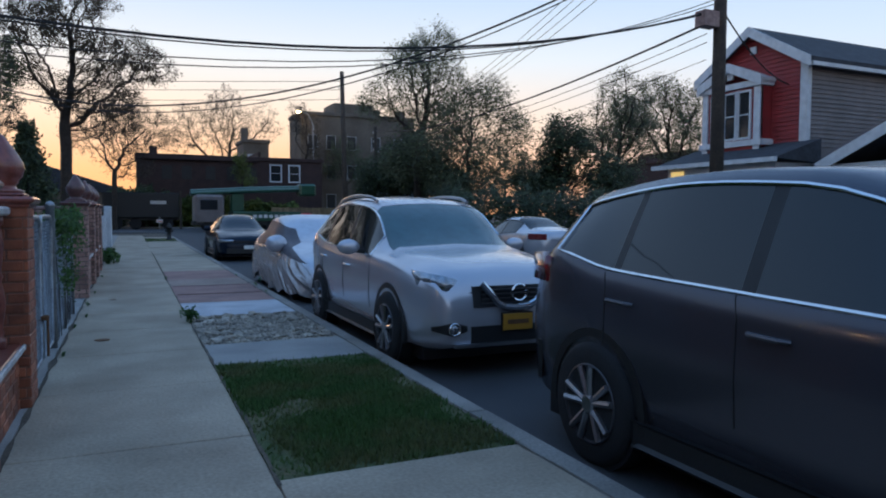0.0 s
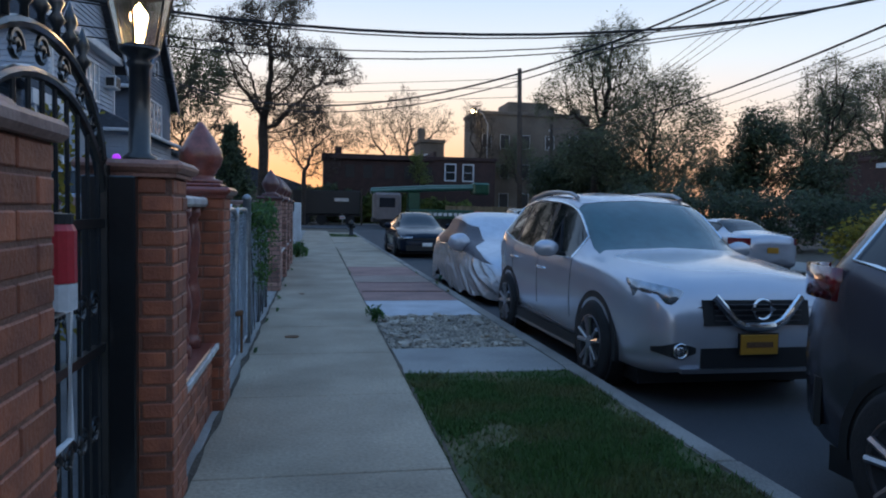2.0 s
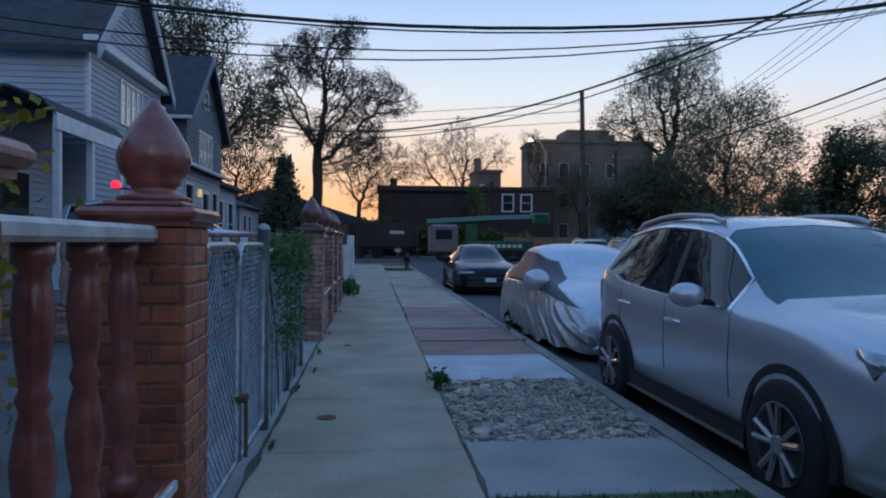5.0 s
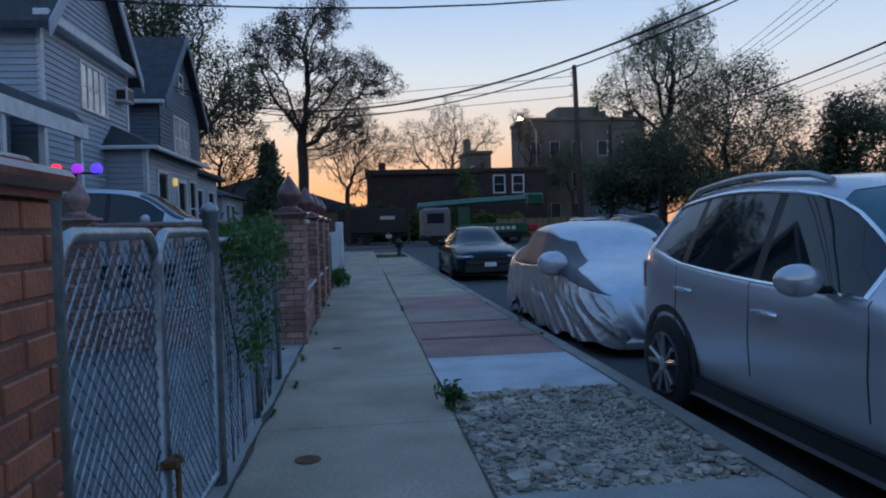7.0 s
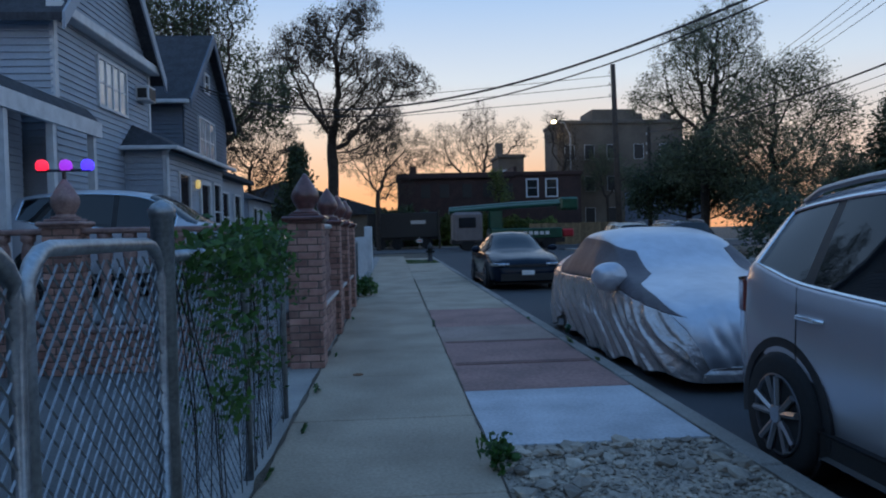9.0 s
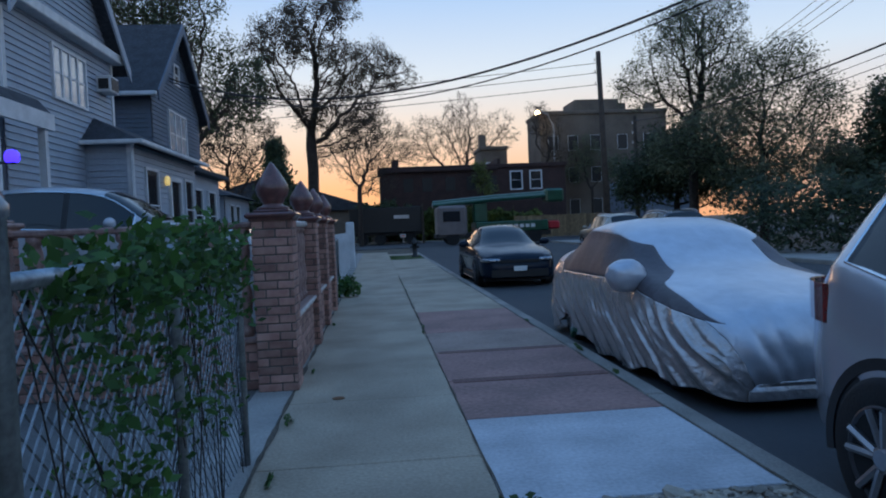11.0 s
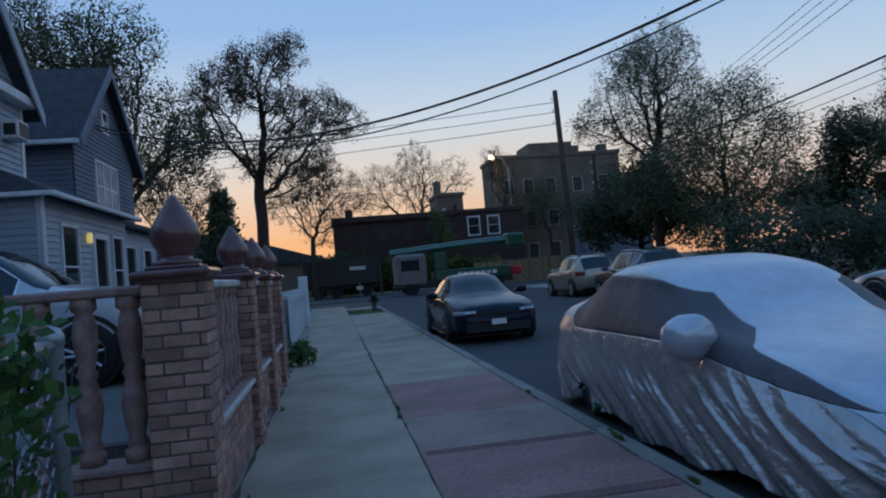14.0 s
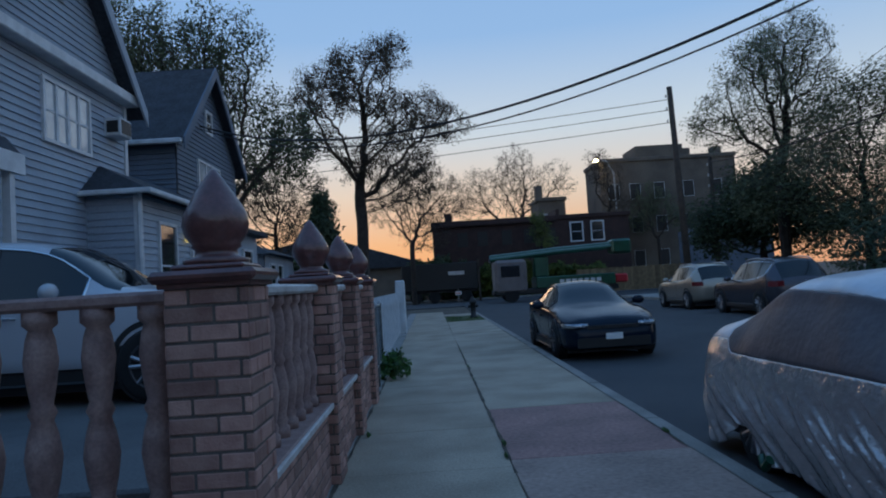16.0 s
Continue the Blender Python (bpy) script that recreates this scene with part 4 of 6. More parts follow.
def pillar(x, y, wx, wy, h, material, mortar, capm, label, fin=None, z0=0.0, bl=0.2):
    root = thing("brick_pillar", pose(x, y, z0), label, "pillar", "front pillars")
    brick_block(root, -wx / 2, -wy / 2, wx / 2, wy / 2, 0.0, h, material, mortar, bl=bl)
    b = bmesh.new()
    box(b, -wx / 2 - 0.015, -wy / 2 - 0.015, h, wx / 2 + 0.015, wy / 2 + 0.015, h + 0.02)
    box(b, -wx / 2 - 0.045, -wy / 2 - 0.045, h + 0.02, wx / 2 + 0.045, wy / 2 + 0.045, h + 0.07, 0.018)
    part("cap", b, capm, root, "moulded cap")
    if fin:
        b = bmesh.new()
        box(b, -0.15, -0.15, h + 0.07, 0.15, 0.15, h + 0.095, 0.01)
        part("plinth", b, fin, root)
        finial(root, h + 0.095, fin)
    return root


BAL = [(0.052, 0), (0.052, 0.06), (0.036, 0.075), (0.045, 0.10), (0.034, 0.13), (0.046, 0.20), (0.056, 0.29), (0.046, 0.37), (0.032, 0.43), (0.044, 0.46), (0.032, 0.49), (0.042, 0.56), (0.052, 0.66), (0.044, 0.74), (0.034, 0.78), (0.052, 0.80), (0.052, 0.85)]


def balustrade(m, length, base_h, top_h, n, material, brickm, mortar, label, railm="terra_matt", bricks="yY", fat=1.0):
    """Along local x: a brick base, a low rail, balusters and a top rail."""
    root = thing("balustrade", m, label, "balustrade", "front balustrades")
    brick_block(root, 0, -0.10, length, 0.10, 0.0, base_h - 0.05, brickm, mortar, sides=bricks)
    boxpart("bottom_rail", (0, -0.125, base_h - 0.05, length, 0.125, base_h), material, root, 0.012, "clay sill")
    if railm == "white_rail":
        boxpart("nosing", (0, -0.145, base_h - 0.045, length, -0.122, base_h - 0.004), railm, root, 0.006, "pale painted nosing")
    boxpart("top_rail", (0, -0.075, top_h - 0.06, length, 0.075, top_h), railm, root, 0.015)
    k = (top_h - 0.06 - base_h) / 0.85
    b = bmesh.new()
    lathe(b, [(r * fat, h * k) for r, h in BAL], 14)
    first = part("baluster", b, material, root, "turned vase-shaped baluster", True)
    for i in range(n):
        o = first if i == 0 else new("baluster", first.data)
        o.parent, o.location = root, (length * (i + 0.5) / n, 0, base_h)
    return root


ALONG = 90
# red glazed-brick front with the iron gate
pillar(-0.25, 5.03, 0.34, 0.34, 1.46, "brick", "mortar_dark", "cap", "red glazed brick gate pillar carrying a lamp post", bl=0.21)
pillar(-0.25, 6.66, 0.34, 0.36, 1.40, "brick", "mortar_dark", "terracotta", "red brick pillar topped by a glazed bud finial", "terracotta", bl=0.21)
balustrade(pose(-0.25, 5.2, 0, 0, 0, ALONG), 1.28, 0.46, 1.40, 4, "terracotta", "brick", "mortar_dark", "glazed terracotta balusters on a red brick base", "white_rail")
near = thing("brick_wall", pose(-0.25, 1.55, 0), "dark red brick garden wall with a rounded cap beside the gate", "wall")
brick_block(near, -0.17, -1.9, 0.17, 1.98, 0, 1.48, "brick", "mortar_dark", bl=0.21, sides="XY")
bm = bmesh.new()
tube(bm, [(0.02, -1.95, 1.52), (0.02, 2.02, 1.52)], 0.075, 14)
box(bm, -0.2, -1.95, 1.48, 0.2, 2.0, 1.53, 0.015)
part("cap", bm, "terra_matt", near, "rounded clay cap")

gate = thing("iron_gate", pose(-0.34, 3.54, 0), "black wrought iron arched gate with scrollwork", "gate")
GW = 1.30
for y in (0.03, GW - 0.03):
    bm = bmesh.new()
    tube(bm, [(0, y, 0.02), (0, y, 1.5)], 0.03, 8)
    part("stile", bm, "iron", gate)
for zc in (1.46, 1.32):
    bm = bmesh.new()
    tube(bm, [(0, GW / 2 - (GW / 2 - 0.03) * math.cos(t), zc + 0.42 * math.sin(t)) for t in [math.pi * k / 20 for k in range(21)]], 0.02, 8)
    part("arch_bar", bm, "iron", gate)
for z in (0.12, 0.75, 1.25):
    boxpart("cross_bar", (-0.015, 0.03, z, 0.015, GW - 0.03, z + 0.035), "iron", gate)
for k in range(11):
    y = 0.11 + k * 0.108
    zt = 1.32 + 0.42 * math.sin(math.acos(max(-1, min(1, 1 - 2 * (y - 0.03) / (GW - 0.06)))))
    bm = bmesh.new()
    tube(bm, [(0, y, 0.12), (0, y, zt)], 0.009, 6)
    part("bar", bm, "iron", gate)
for k in range(9):
    t = math.pi * (k + 1) / 10
    c = Vector((0, GW / 2 - (GW / 2 - 0.03) * math.cos(t), 1.39 + 0.42 * math.sin(t)))
    bm = bmesh.new()
    tube(bm, [c + Vector((0, 0.055 * (1 - a / 12) * math.cos(a), 0.055 * (1 - a / 12) * math.sin(a))) for a in [q * 0.5 for q in range(20)]], 0.008, 5)
    part("scroll", bm, "iron", gate)
for k in range(7):
    y = GW / 2 + (k - 3) * 0.13
    zt = 1.46 + 0.42 * math.sin(math.acos(max(-1, min(1, 1 - 2 * (y - 0.03) / (GW - 0.06)))))
    bm = bmesh.new()
    lathe(bm, [(0.012, 0), (0.012, 0.05), (0.03, 0.075), (0.012, 0.10), (0.026, 0.13), (0.002, 0.2)], 8, (0, y, zt))
    part("spear", bm, "iron", gate, smooth=True)
for k in range(8):
    for z in (0.45, 0.95):
        bm = bmesh.new()
        c = Vector((0, 0.16 + k * 0.14, z))
        tube(bm, [c + Vector((0, 0.06 * (1 - a / 12) * math.cos(a), 0.06 * (1 - a / 12) * math.sin(a))) for a in [q * 0.5 for q in range(20)]], 0.008, 5)
        part("scroll", bm, "iron", gate)
boxpart("gate_post", (-0.08, 1.26, 0, 0.125, 1.315, 1.46), "iron", gate, 0.006)
sign = thing("gate_holder", pose(-0.27, 4.08, 0.58), "white wire frame and red bottle hung on the gate", "holder")
bm = bmesh.new()
tube(bm, [(0, -0.12, 0.0), (0, 0.12, 0.0), (0, 0.12, 0.42), (0, -0.12, 0.42), (0, -0.12, 0.0)], 0.012, 6)
part("wire_frame", bm, "white", sign, "white metal frame")
bm = bmesh.new()
lathe(bm, [(0.06, 0.44), (0.06, 0.52), (0.055, 0.52)], 14)
part("lower_band", bm, "white", sign)
bm = bmesh.new()
lathe(bm, [(0.06, 0.522), (0.06, 0.68), (0.05, 0.70)], 14)
part("bottle", bm, "red_plastic", sign, "red plastic bottle")
bm = bmesh.new()
lathe(bm, [(0.052, 0.70), (0.052, 0.73), (0.01, 0.735)], 14)
part("cap", bm, "black", sign)

lamp = thing("post_lamp", pose(-0.25, 5.03, 1.53), "black post lamp with a lit tapered glass lantern", "lamp")
bm = bmesh.new()
lathe(bm, [(0.07, 0), (0.07, 0.02), (0.045, 0.04), (0.042, 0.40), (0.055, 0.42), (0.04, 0.44), (0.08, 0.47), (0.085, 0.49)], 16)
part("post", bm, "iron", lamp, smooth=True)
bm = bmesh.new()
lathe(bm, [(0.085, 0.49), (0.14, 0.72), (0.138, 0.72), (0.083, 0.495)], 6)
glass_o = part("lantern_glass", bm, "clear", lamp, "clear glass panes")
glass_o.visible_shadow = False
for k in range(6):
    t = 2 * math.pi * (k + 0.5) / 6
    bm = bmesh.new()
    tube(bm, [(0.087 * math.cos(t), 0.087 * math.sin(t), 0.49), (0.142 * math.cos(t), 0.142 * math.sin(t), 0.73)], 0.006, 5)
    part("lantern_bar", bm, "iron", lamp)
bm = bmesh.new()
lathe(bm, [(0.16, 0.725), (0.165, 0.74), (0.10, 0.82), (0.05, 0.86), (0.02, 0.92)], 6)
part("lantern_roof", bm, "iron", lamp)
bm = bmesh.new()
lathe(bm, [(0.012, 0.5), (0.022, 0.54), (0.032, 0.60), (0.025, 0.65), (0.004, 0.68)], 12)
part("bulb", bm, "bulb", lamp, "glowing warm bulb", True)
ld = bpy.data.lights.new("post_lamp_light", "POINT")
ld.energy, ld.color, ld.shadow_soft_size = 11.0, (1.0, 0.62, 0.30), 0.04
lo = new("post_lamp_light", ld)
lo.location = (-0.25, 5.03, 2.15)

# pale pink brick pillars and balustrades further on
PINKS = (13.45, 15.8, 17.45, 19.2)
for y in PINKS:
    pillar(-0.22, y, 0.34, 0.36, 1.46, "brick_pink", "mortar", "finial_glaze", "pale pink brick pillar topped by a dark glazed bud finial", "finial_glaze")
for a, b in zip(PINKS, PINKS[1:]):
    n = max(4, round((b - a - 0.36) / 0.235))
    balustrade(pose(-0.22, a + 0.18, 0, 0, 0, ALONG), b - a - 0.36, 0.60, 1.47, n, "terra_matt", "brick_pink", "mortar", "terracotta balusters on a pink brick base between pillars", "white_rail")
balustrade(pose(-0.39, 13.5, 0, 0, 0, 180), 5.4, 0.46, 1.46, 22, "terra_matt", "brick_pink", "mortar", "pinkish balusters on a pink brick base along the driveway", fat=1.35)


# ---- chain-link fence with ivy ----
def link_panel(root, y0, y1, z0, z1, x, pitch=0.05):
    """Woven wire net as thin crossed strands."""
    v, f = [], []

    def strand(p, q):
        k = len(v)
        d = 0.0023
        v.extend([(p[0] - d, p[1], p[2] - d), (p[0] + d, p[1], p[2] + d), (q[0] + d, q[1], q[2] + d), (q[0] - d, q[1], q[2] - d), (p[0] + d, p[1], p[2] - d), (p[0] - d, p[1], p[2] + d), (q[0] - d, q[1], q[2] + d), (q[0] + d, q[1], q[2] - d)])
        f.extend([(k, k + 1, k + 2, k + 3), (k + 4, k + 5, k + 6, k + 7)])

    h = z1 - z0
    for s, xo in ((1, 0.003), (-1, -0.003)):
        c = y0 - h
        while c < y1:
            a, b = (c, c + h)
            ya, yb = max(a, y0), min(b, y1)
            if yb > ya:
                za, zb = z0 + (ya - a), z0 + (yb - a)
                if s < 0:
                    za, zb = z1 - (ya - a), z1 - (yb - a)
                strand((x + xo, ya, za), (x - xo, yb, zb))
            c += pitch * 1.41
    return raw("wire_net", v, f, "galv", root, "woven galvanised wire net")


def post(root, x, y, h, r=0.03, name="post"):
    b = bmesh.new()
    lathe(b, [(r, 0), (r, h - 0.05), (r * 1.15, h - 0.045), (r * 1.15, h - 0.02), (r * 0.8, h), (0.004, h + 0.015)], 12, (x, y, 0))
    return part(name, b, "galv", root, smooth=True)


FX = -0.16
gates = thing("chain_link_gate", pose(0, 0, 0), "double galvanised chain-link gate with rounded top corners", "gate")
for y in (6.98, 8.86):
    post(gates, FX, y, 1.46, 0.04)
for a, b in ((7.03, 7.88), (7.92, 8.82)):
    bm = bmesh.new()
    pts = [(FX, a, 0.08), (FX, a, 1.20)] + [(FX, a + 0.12 * (1 - math.cos(t)), 1.20 + 0.12 * math.sin(t)) for t in (0.4, 0.8, 1.2, 1.57)] + [(FX, b - 0.12 * (1 - math.cos(t)), 1.20 + 0.12 * math.sin(t)) for t in (1.57, 1.2, 0.8, 0.4)] + [(FX, b, 1.20), (FX, b, 0.08), (FX, a, 0.08)]
    tube(bm, pts, 0.021, 8)
    leaf_o = part("gate_leaf", bm, "galv", gates, "bent steel tube frame", True)
    link_panel(leaf_o, a + 0.02, b - 0.02, 0.1, 1.28, FX)
bm = bmesh.new()
box(bm, FX - 0.03, 7.86, 0.42, FX + 0.06, 7.95, 0.46, 0.008)
tube(bm, [(FX + 0.05, 7.9, 0.1), (FX + 0.05, 7.9, 0.46)], 0.012, 6)
part("latch", bm, "rust", gates, "rusty drop latch")
fence = thing("chain_link_fence", pose(0, 0, 0), "galvanised chain-link fence overgrown with ivy", "fence")
for y in (10.15, 11.42):
    post(fence, FX, y, 1.32)
bm = bmesh.new()
tube(bm, [(FX, 8.86, 1.27), (FX, 11.42, 1.27)], 0.022, 8)
part("top_rail", bm, "galv", fence, smooth=True)
link_panel(fence, 8.9, 11.4, 0.05, 1.26, FX)
V, F = [], []
rng = random.Random(77)
for _ in range(150):
    y = rng.uniform(9.1, 11.15)
    d = noise.noise(Vector((y * 1.3, 0, 3)))
    z = 1.36 - abs(rng.gauss(0, 0.20 + 0.16 * d)) - (0.6 if rng.random() < 0.12 else 0)
    if z < 0.1:
        continue
    leaves(V, F, (FX + rng.gauss(0.03, 0.07), y, z), 16, 0.05, 0.025, rng)
tagged(raw("ivy", V, F, "leaf"), "green ivy hanging over the chain-link fence", "ivy")
# dry stems in the wire
stems = bmesh.new()
for _ in range(22):
    y = rng.uniform(9.0, 11.4)
    tube(stems, [(FX + 0.02, y, 0.02), (FX + rng.uniform(-0.03, 0.04), y + rng.gauss(0, 0.12), 0.6), (FX, y + rng.gauss(0, 0.2), 1.2)], 0.003, 4)
tagged(part("ivy_stems", stems, "bark"), "dry brown ivy stems woven through the fence", "stems", kind="stuff")
# driveway and yards
bm = bmesh.new()
box(bm, -9, -14, -0.3, -0.42, 46, -0.002)
setting(part("yard", bm, "driveway"), "paved front yards and driveways behind the fences", "yard")

# raised drive behind the balustrade
bm = bmesh.new()
box(bm, -8.0, 14.2, -0.1, -0.62, 20.4, 0.44, 0.02)
setting(part("raised_drive", bm, "driveway"), "raised dark concrete drive behind the balustrade", "driveway")

# white picket fence further on
pick = thing("picket_fence", pose(0, 0, 0), "white picket fence with a thick end post", "fence")
for k in range(60):
    y = 21.6 + k * 0.16
    bm = bmesh.new()
    v = box(bm, -0.30, y, 0.05, -0.275, y + 0.09, 1.25)
    for q in v:
        if q.co.z > 1.2:
            q.co.y = y + 0.045
    part("picket", bm, "trim", pick)
for z in (0.4, 1.0):
    boxpart("rail", (-0.34, 21.5, z, -0.302, 31.2, z + 0.08), "trim", pick)
boxpart("end_post", (-0.38, 31.2, 0, -0.10, 31.6, 1.6), "trim", pick, 0.03)
gatep = thing("steel_fence", pose(0, 0, 0), "short grey steel tube fence beside the pavement", "fence")
for y in (19.6, 20.5, 21.4):
    post(gatep, -0.14, y, 1.2)
for z in (0.3, 1.15):
    bm = bmesh.new()
    tube(bm, [(-0.14, 19.6, z), (-0.14, 21.4, z)], 0.018, 8)
    part("rail", bm, "galv", gatep)
link_panel(gatep, 19.6, 21.4, 0.3, 1.15, -0.14)

# hydrant
hyd = thing("fire_hydrant", pose(2.35, 38.5, 0.0), "dark fire hydrant near the corner", "hydrant")
bm = bmesh.new()
lathe(bm, [(0.17, -0.02), (0.17, 0.05), (0.11, 0.07), (0.11, 0.55), (0.15, 0.57), (0.15, 0.62), (0.11, 0.72), (0.04, 0.80), (0.04, 0.84)], 16)
part("barrel", bm, "black", hyd, smooth=True)
for s in (-1, 1):
    bm = bmesh.new()
    lathe(bm, [(0.06, s * 0.1), (0.06, s * 0.2), (0.04, s * 0.2)], 10, (0, 0, 0.45), "x")
    part("nozzle", bm, "black", hyd)


# ---- houses ----
def siding_wall(name, root, p0, p1, z0, z1, n_out, material, pitch=0.14, gable=None):
    """Lapped boards between two plan points; gable: extra height at mid-length."""
    p0, p1 = Vector((*p0, 0)), Vector((*p1, 0))
    d = p1 - p0
    v, f = [], []
    o = Vector((*n_out, 0)) * 0.03
    z = z0
    zt = z1 + (gable or 0)
    while z < zt - 0.001:
        t = min(z + pitch, zt)

        def ends(h):
            if gable and h > z1:
                k = (h - z1) / gable * 0.5
                return p0 + d * k, p1 - d * k
            return p0, p1
        a, b = ends(z)
        c, e = ends(t)
        k = len(v)
        v += [tuple(a + o + Vector((0, 0, z))), tuple(b + o + Vector((0, 0, z))), tuple(e + Vector((0, 0, t))), tuple(c + Vector((0, 0, t))), tuple(a + Vector((0, 0, z))), tuple(b + Vector((0, 0, z)))]
        f += [(k, k + 1, k + 2, k + 3), (k, k + 1, k + 5, k + 4)]
        z = t
    ob = raw(name, v, f, material, root)
    b = bmesh.new()
    b.from_mesh(ob.data)
    bmesh.ops.remove_doubles(b, verts=b.verts, dist=0.001)
    b.to_mesh(ob.data)
    b.free()
    return ob


def window_in(root, x, y0, y1, z0, z1, face, sashes=1, glassm="window", fr=0.07, axis="x"):
    """A framed window on a wall facing +x (face is its plane) or -y."""
    def b(name, a0, b0, c0, a1, b1, c1, m, par, bev=0.0):
        if axis == "x":
            return boxpart(name, (a0, b0, c0, a1, b1, c1), m, par, bev)
        return boxpart(name, (b0, -a1, c0, b1, -a0, c1), m, par, bev)
    fx = face if axis == "x" else -face
    w = b("window", fx - 0.05, y0, z0, fx + 0.035, y1, z1, glassm, root)
    for q0, q1, r0, r1 in ((y0 - fr, y0, z0 - fr, z1 + fr), (y1, y1 + fr, z0 - fr, z1 + fr), (y0, y1, z1, z1 + fr), (y0, y1, z0 - fr, z0)):
        b("frame", fx - 0.02, q0, r0, fx + 0.07, q1, r1, "trim", w)
    for s in range(1, sashes):
        yy = y0 + (y1 - y0) * s / sashes
        b("mullion", fx, yy - 0.04, z0, fx + 0.06, yy + 0.04, z1, "trim", w)
    if fr > 0.05:
        b("sash_bar", fx, y0, (z0 + z1) / 2 - 0.02, fx + 0.05, y1, (z0 + z1) / 2 + 0.02, "trim", w)
    return w


def roof_prism(name, root, x0, x1, y0, y1, z, rise, material, over=0.35, th=0.16, barge="trim"):
    """A gable roof with its ridge along x."""
    ym = (y0 + y1) / 2
    bm = bmesh.new()
    sl = rise / (ym - y0)
    for s in (1, -1):
        ye = (y0 - over) if s > 0 else (y1 + over)
        ze = z - over * sl
        q = [(x0 - 0.1, ye, ze), (x1 + over, ye, ze), (x1 + over, ym, z + rise), (x0 - 0.1, ym, z + rise)]
        lo = [bm.verts.new(p) for p in q]
        hi = [bm.verts.new((p[0], p[1], p[2] + th)) for p in q]
        bm.faces.new(lo)
        bm.faces.new(hi)
        for k in range(4):
            bm.faces.new((lo[k], lo[(k + 1) % 4], hi[(k + 1) % 4], hi[k]))
    rf = part(name, bm, material, root)
    for s in (1, -1):
        ye = (y0 - over) if s > 0 else (y1 + over)
        bm = bmesh.new()
        a, b = Vector((x1 + over + 0.01, ye, z - over * sl)), Vector((x1 + over + 0.01, ym, z + rise))
        vs = [bm.verts.new(p) for p in (a + Vector((0, 0, -0.16)), b + Vector((0, 0, -0.16)), b + Vector((0, 0, 0.17)), a + Vector((0, 0, 0.17)))]
        r = bmesh.ops.extrude_face_region(bm, geom=[bm.faces.new(vs)])
        for e in r["geom"]:
            if isinstance(e, bmesh.types.BMVert):
                e.co.x += 0.05
        part("barge_board", bm, barge, rf)
    return rf


HX = -6.0
house = thing("grey_house", pose(0, 0, 0), "blue-grey clapboard house with a street-facing gable", "house", "houses")
boxpart("core", (HX - 9, 20.75, 0.0, HX - 0.03, 26.05, 6.05), "siding", house)
siding_wall("wall", house, (HX, 20.7), (HX, 26.1), 0.2, 6.0, (1, 0), "siding", gable=2.9)
siding_wall("wall", house, (HX - 9, 20.7), (HX, 20.7), 0.2, 6.0, (0, -1), "siding")
roof_prism("roof", house, HX - 9, HX, 20.7, 26.1, 6.0, 2.9, "shingle", barge="siding")
boxpart("eave_band", (HX - 0.02, 20.5, 5.86, HX + 0.30, 26.35, 6.08), "trim", house, 0.02)
for y in (20.7, 26.02):
    boxpart("corner_board", (HX - 0.05, y - 0.02, 3.8, HX + 0.045, y + 0.12, 5.86), "trim", house)
window_in(house, HX, 22.75, 24.35, 4.45, 5.5, HX, 4, "curtain")
vent = boxpart("gable_vent", (HX, 23.25, 7.2, HX + 0.05, 23.6, 7.65), "trim", house)
for k in range(6):
    boxpart("slat", (HX + 0.04, 23.27, 7.22 + k * 0.07, HX + 0.07, 23.58, 7.26 + k * 0.07), "siding", vent)
# ground-floor porch room with its own low roof
boxpart("porch_core", (HX - 3, 24.25, 0, HX + 0.97, 30.0, 3.58), "siding", house)
siding_wall("porch_wall", house, (HX + 1.0, 24.2), (HX + 1.0, 30.0), 0.3, 3.6, (1, 0), "siding")
siding_wall("porch_side", house, (HX - 3, 24.2), (HX + 1.0, 24.2), 0.3, 3.6, (0, -1), "siding")
bm = bmesh.new()
vs = [bm.verts.new(p) for p in ((HX - 2, 23.9, 3.62), (HX + 1.35, 23.9, 3.62), (HX + 1.35, 30.3, 3.62), (HX - 2, 30.3, 3.62), (HX - 2, 25.0, 4.45), (HX - 0.3, 25.0, 4.45), (HX - 0.3, 29.4, 4.45), (HX - 2, 29.4, 4.45))]
for q in ((0, 1, 5, 4), (1, 2, 6, 5), (2, 3, 7, 6), (4, 5, 6, 7), (0, 3, 2, 1), (0, 4, 7, 3)):
    bm.faces.new([vs[k] for k in q])
part("porch_roof", bm, "shingle", house, "low hipped dark shingle roof")
boxpart("gutter", (HX + 1.30, 23.9, 3.54, HX + 1.42, 30.3, 3.64), "trim", house, 0.02)
boxpart("gutter", (HX - 2, 23.84, 3.54, HX + 1.42, 23.94, 3.64), "trim", house, 0.02)
boxpart("corner_board", (HX + 0.95, 24.15, 0.3, HX + 1.06, 24.32, 3.55), "trim", house)
bm = bmesh.new()
tube(bm, [(HX + 1.15, 24.0, 3.55), (HX + 1.08, 24.1, 3.35), (HX + 1.08, 24.12, 0.3)], 0.045, 8)
part("downpipe", bm, "trim", house)
window_in(house, 0, 25.2, 26.1, 1.3, 3.05, HX + 1.0, 1)
dr = boxpart("door", (HX + 0.97, 27.2, 0.4, HX + 1.05, 28.1, 2.9), "window", house)
for y0, y1, z0, z1 in ((27.08, 27.2, 0.4, 3.0), (28.1, 28.22, 0.4, 3.0), (27.2, 28.1, 2.9, 3.02)):
    boxpart("frame", (HX + 0.98, y0, z0, HX + 1.09, y1, z1), "trim", dr)
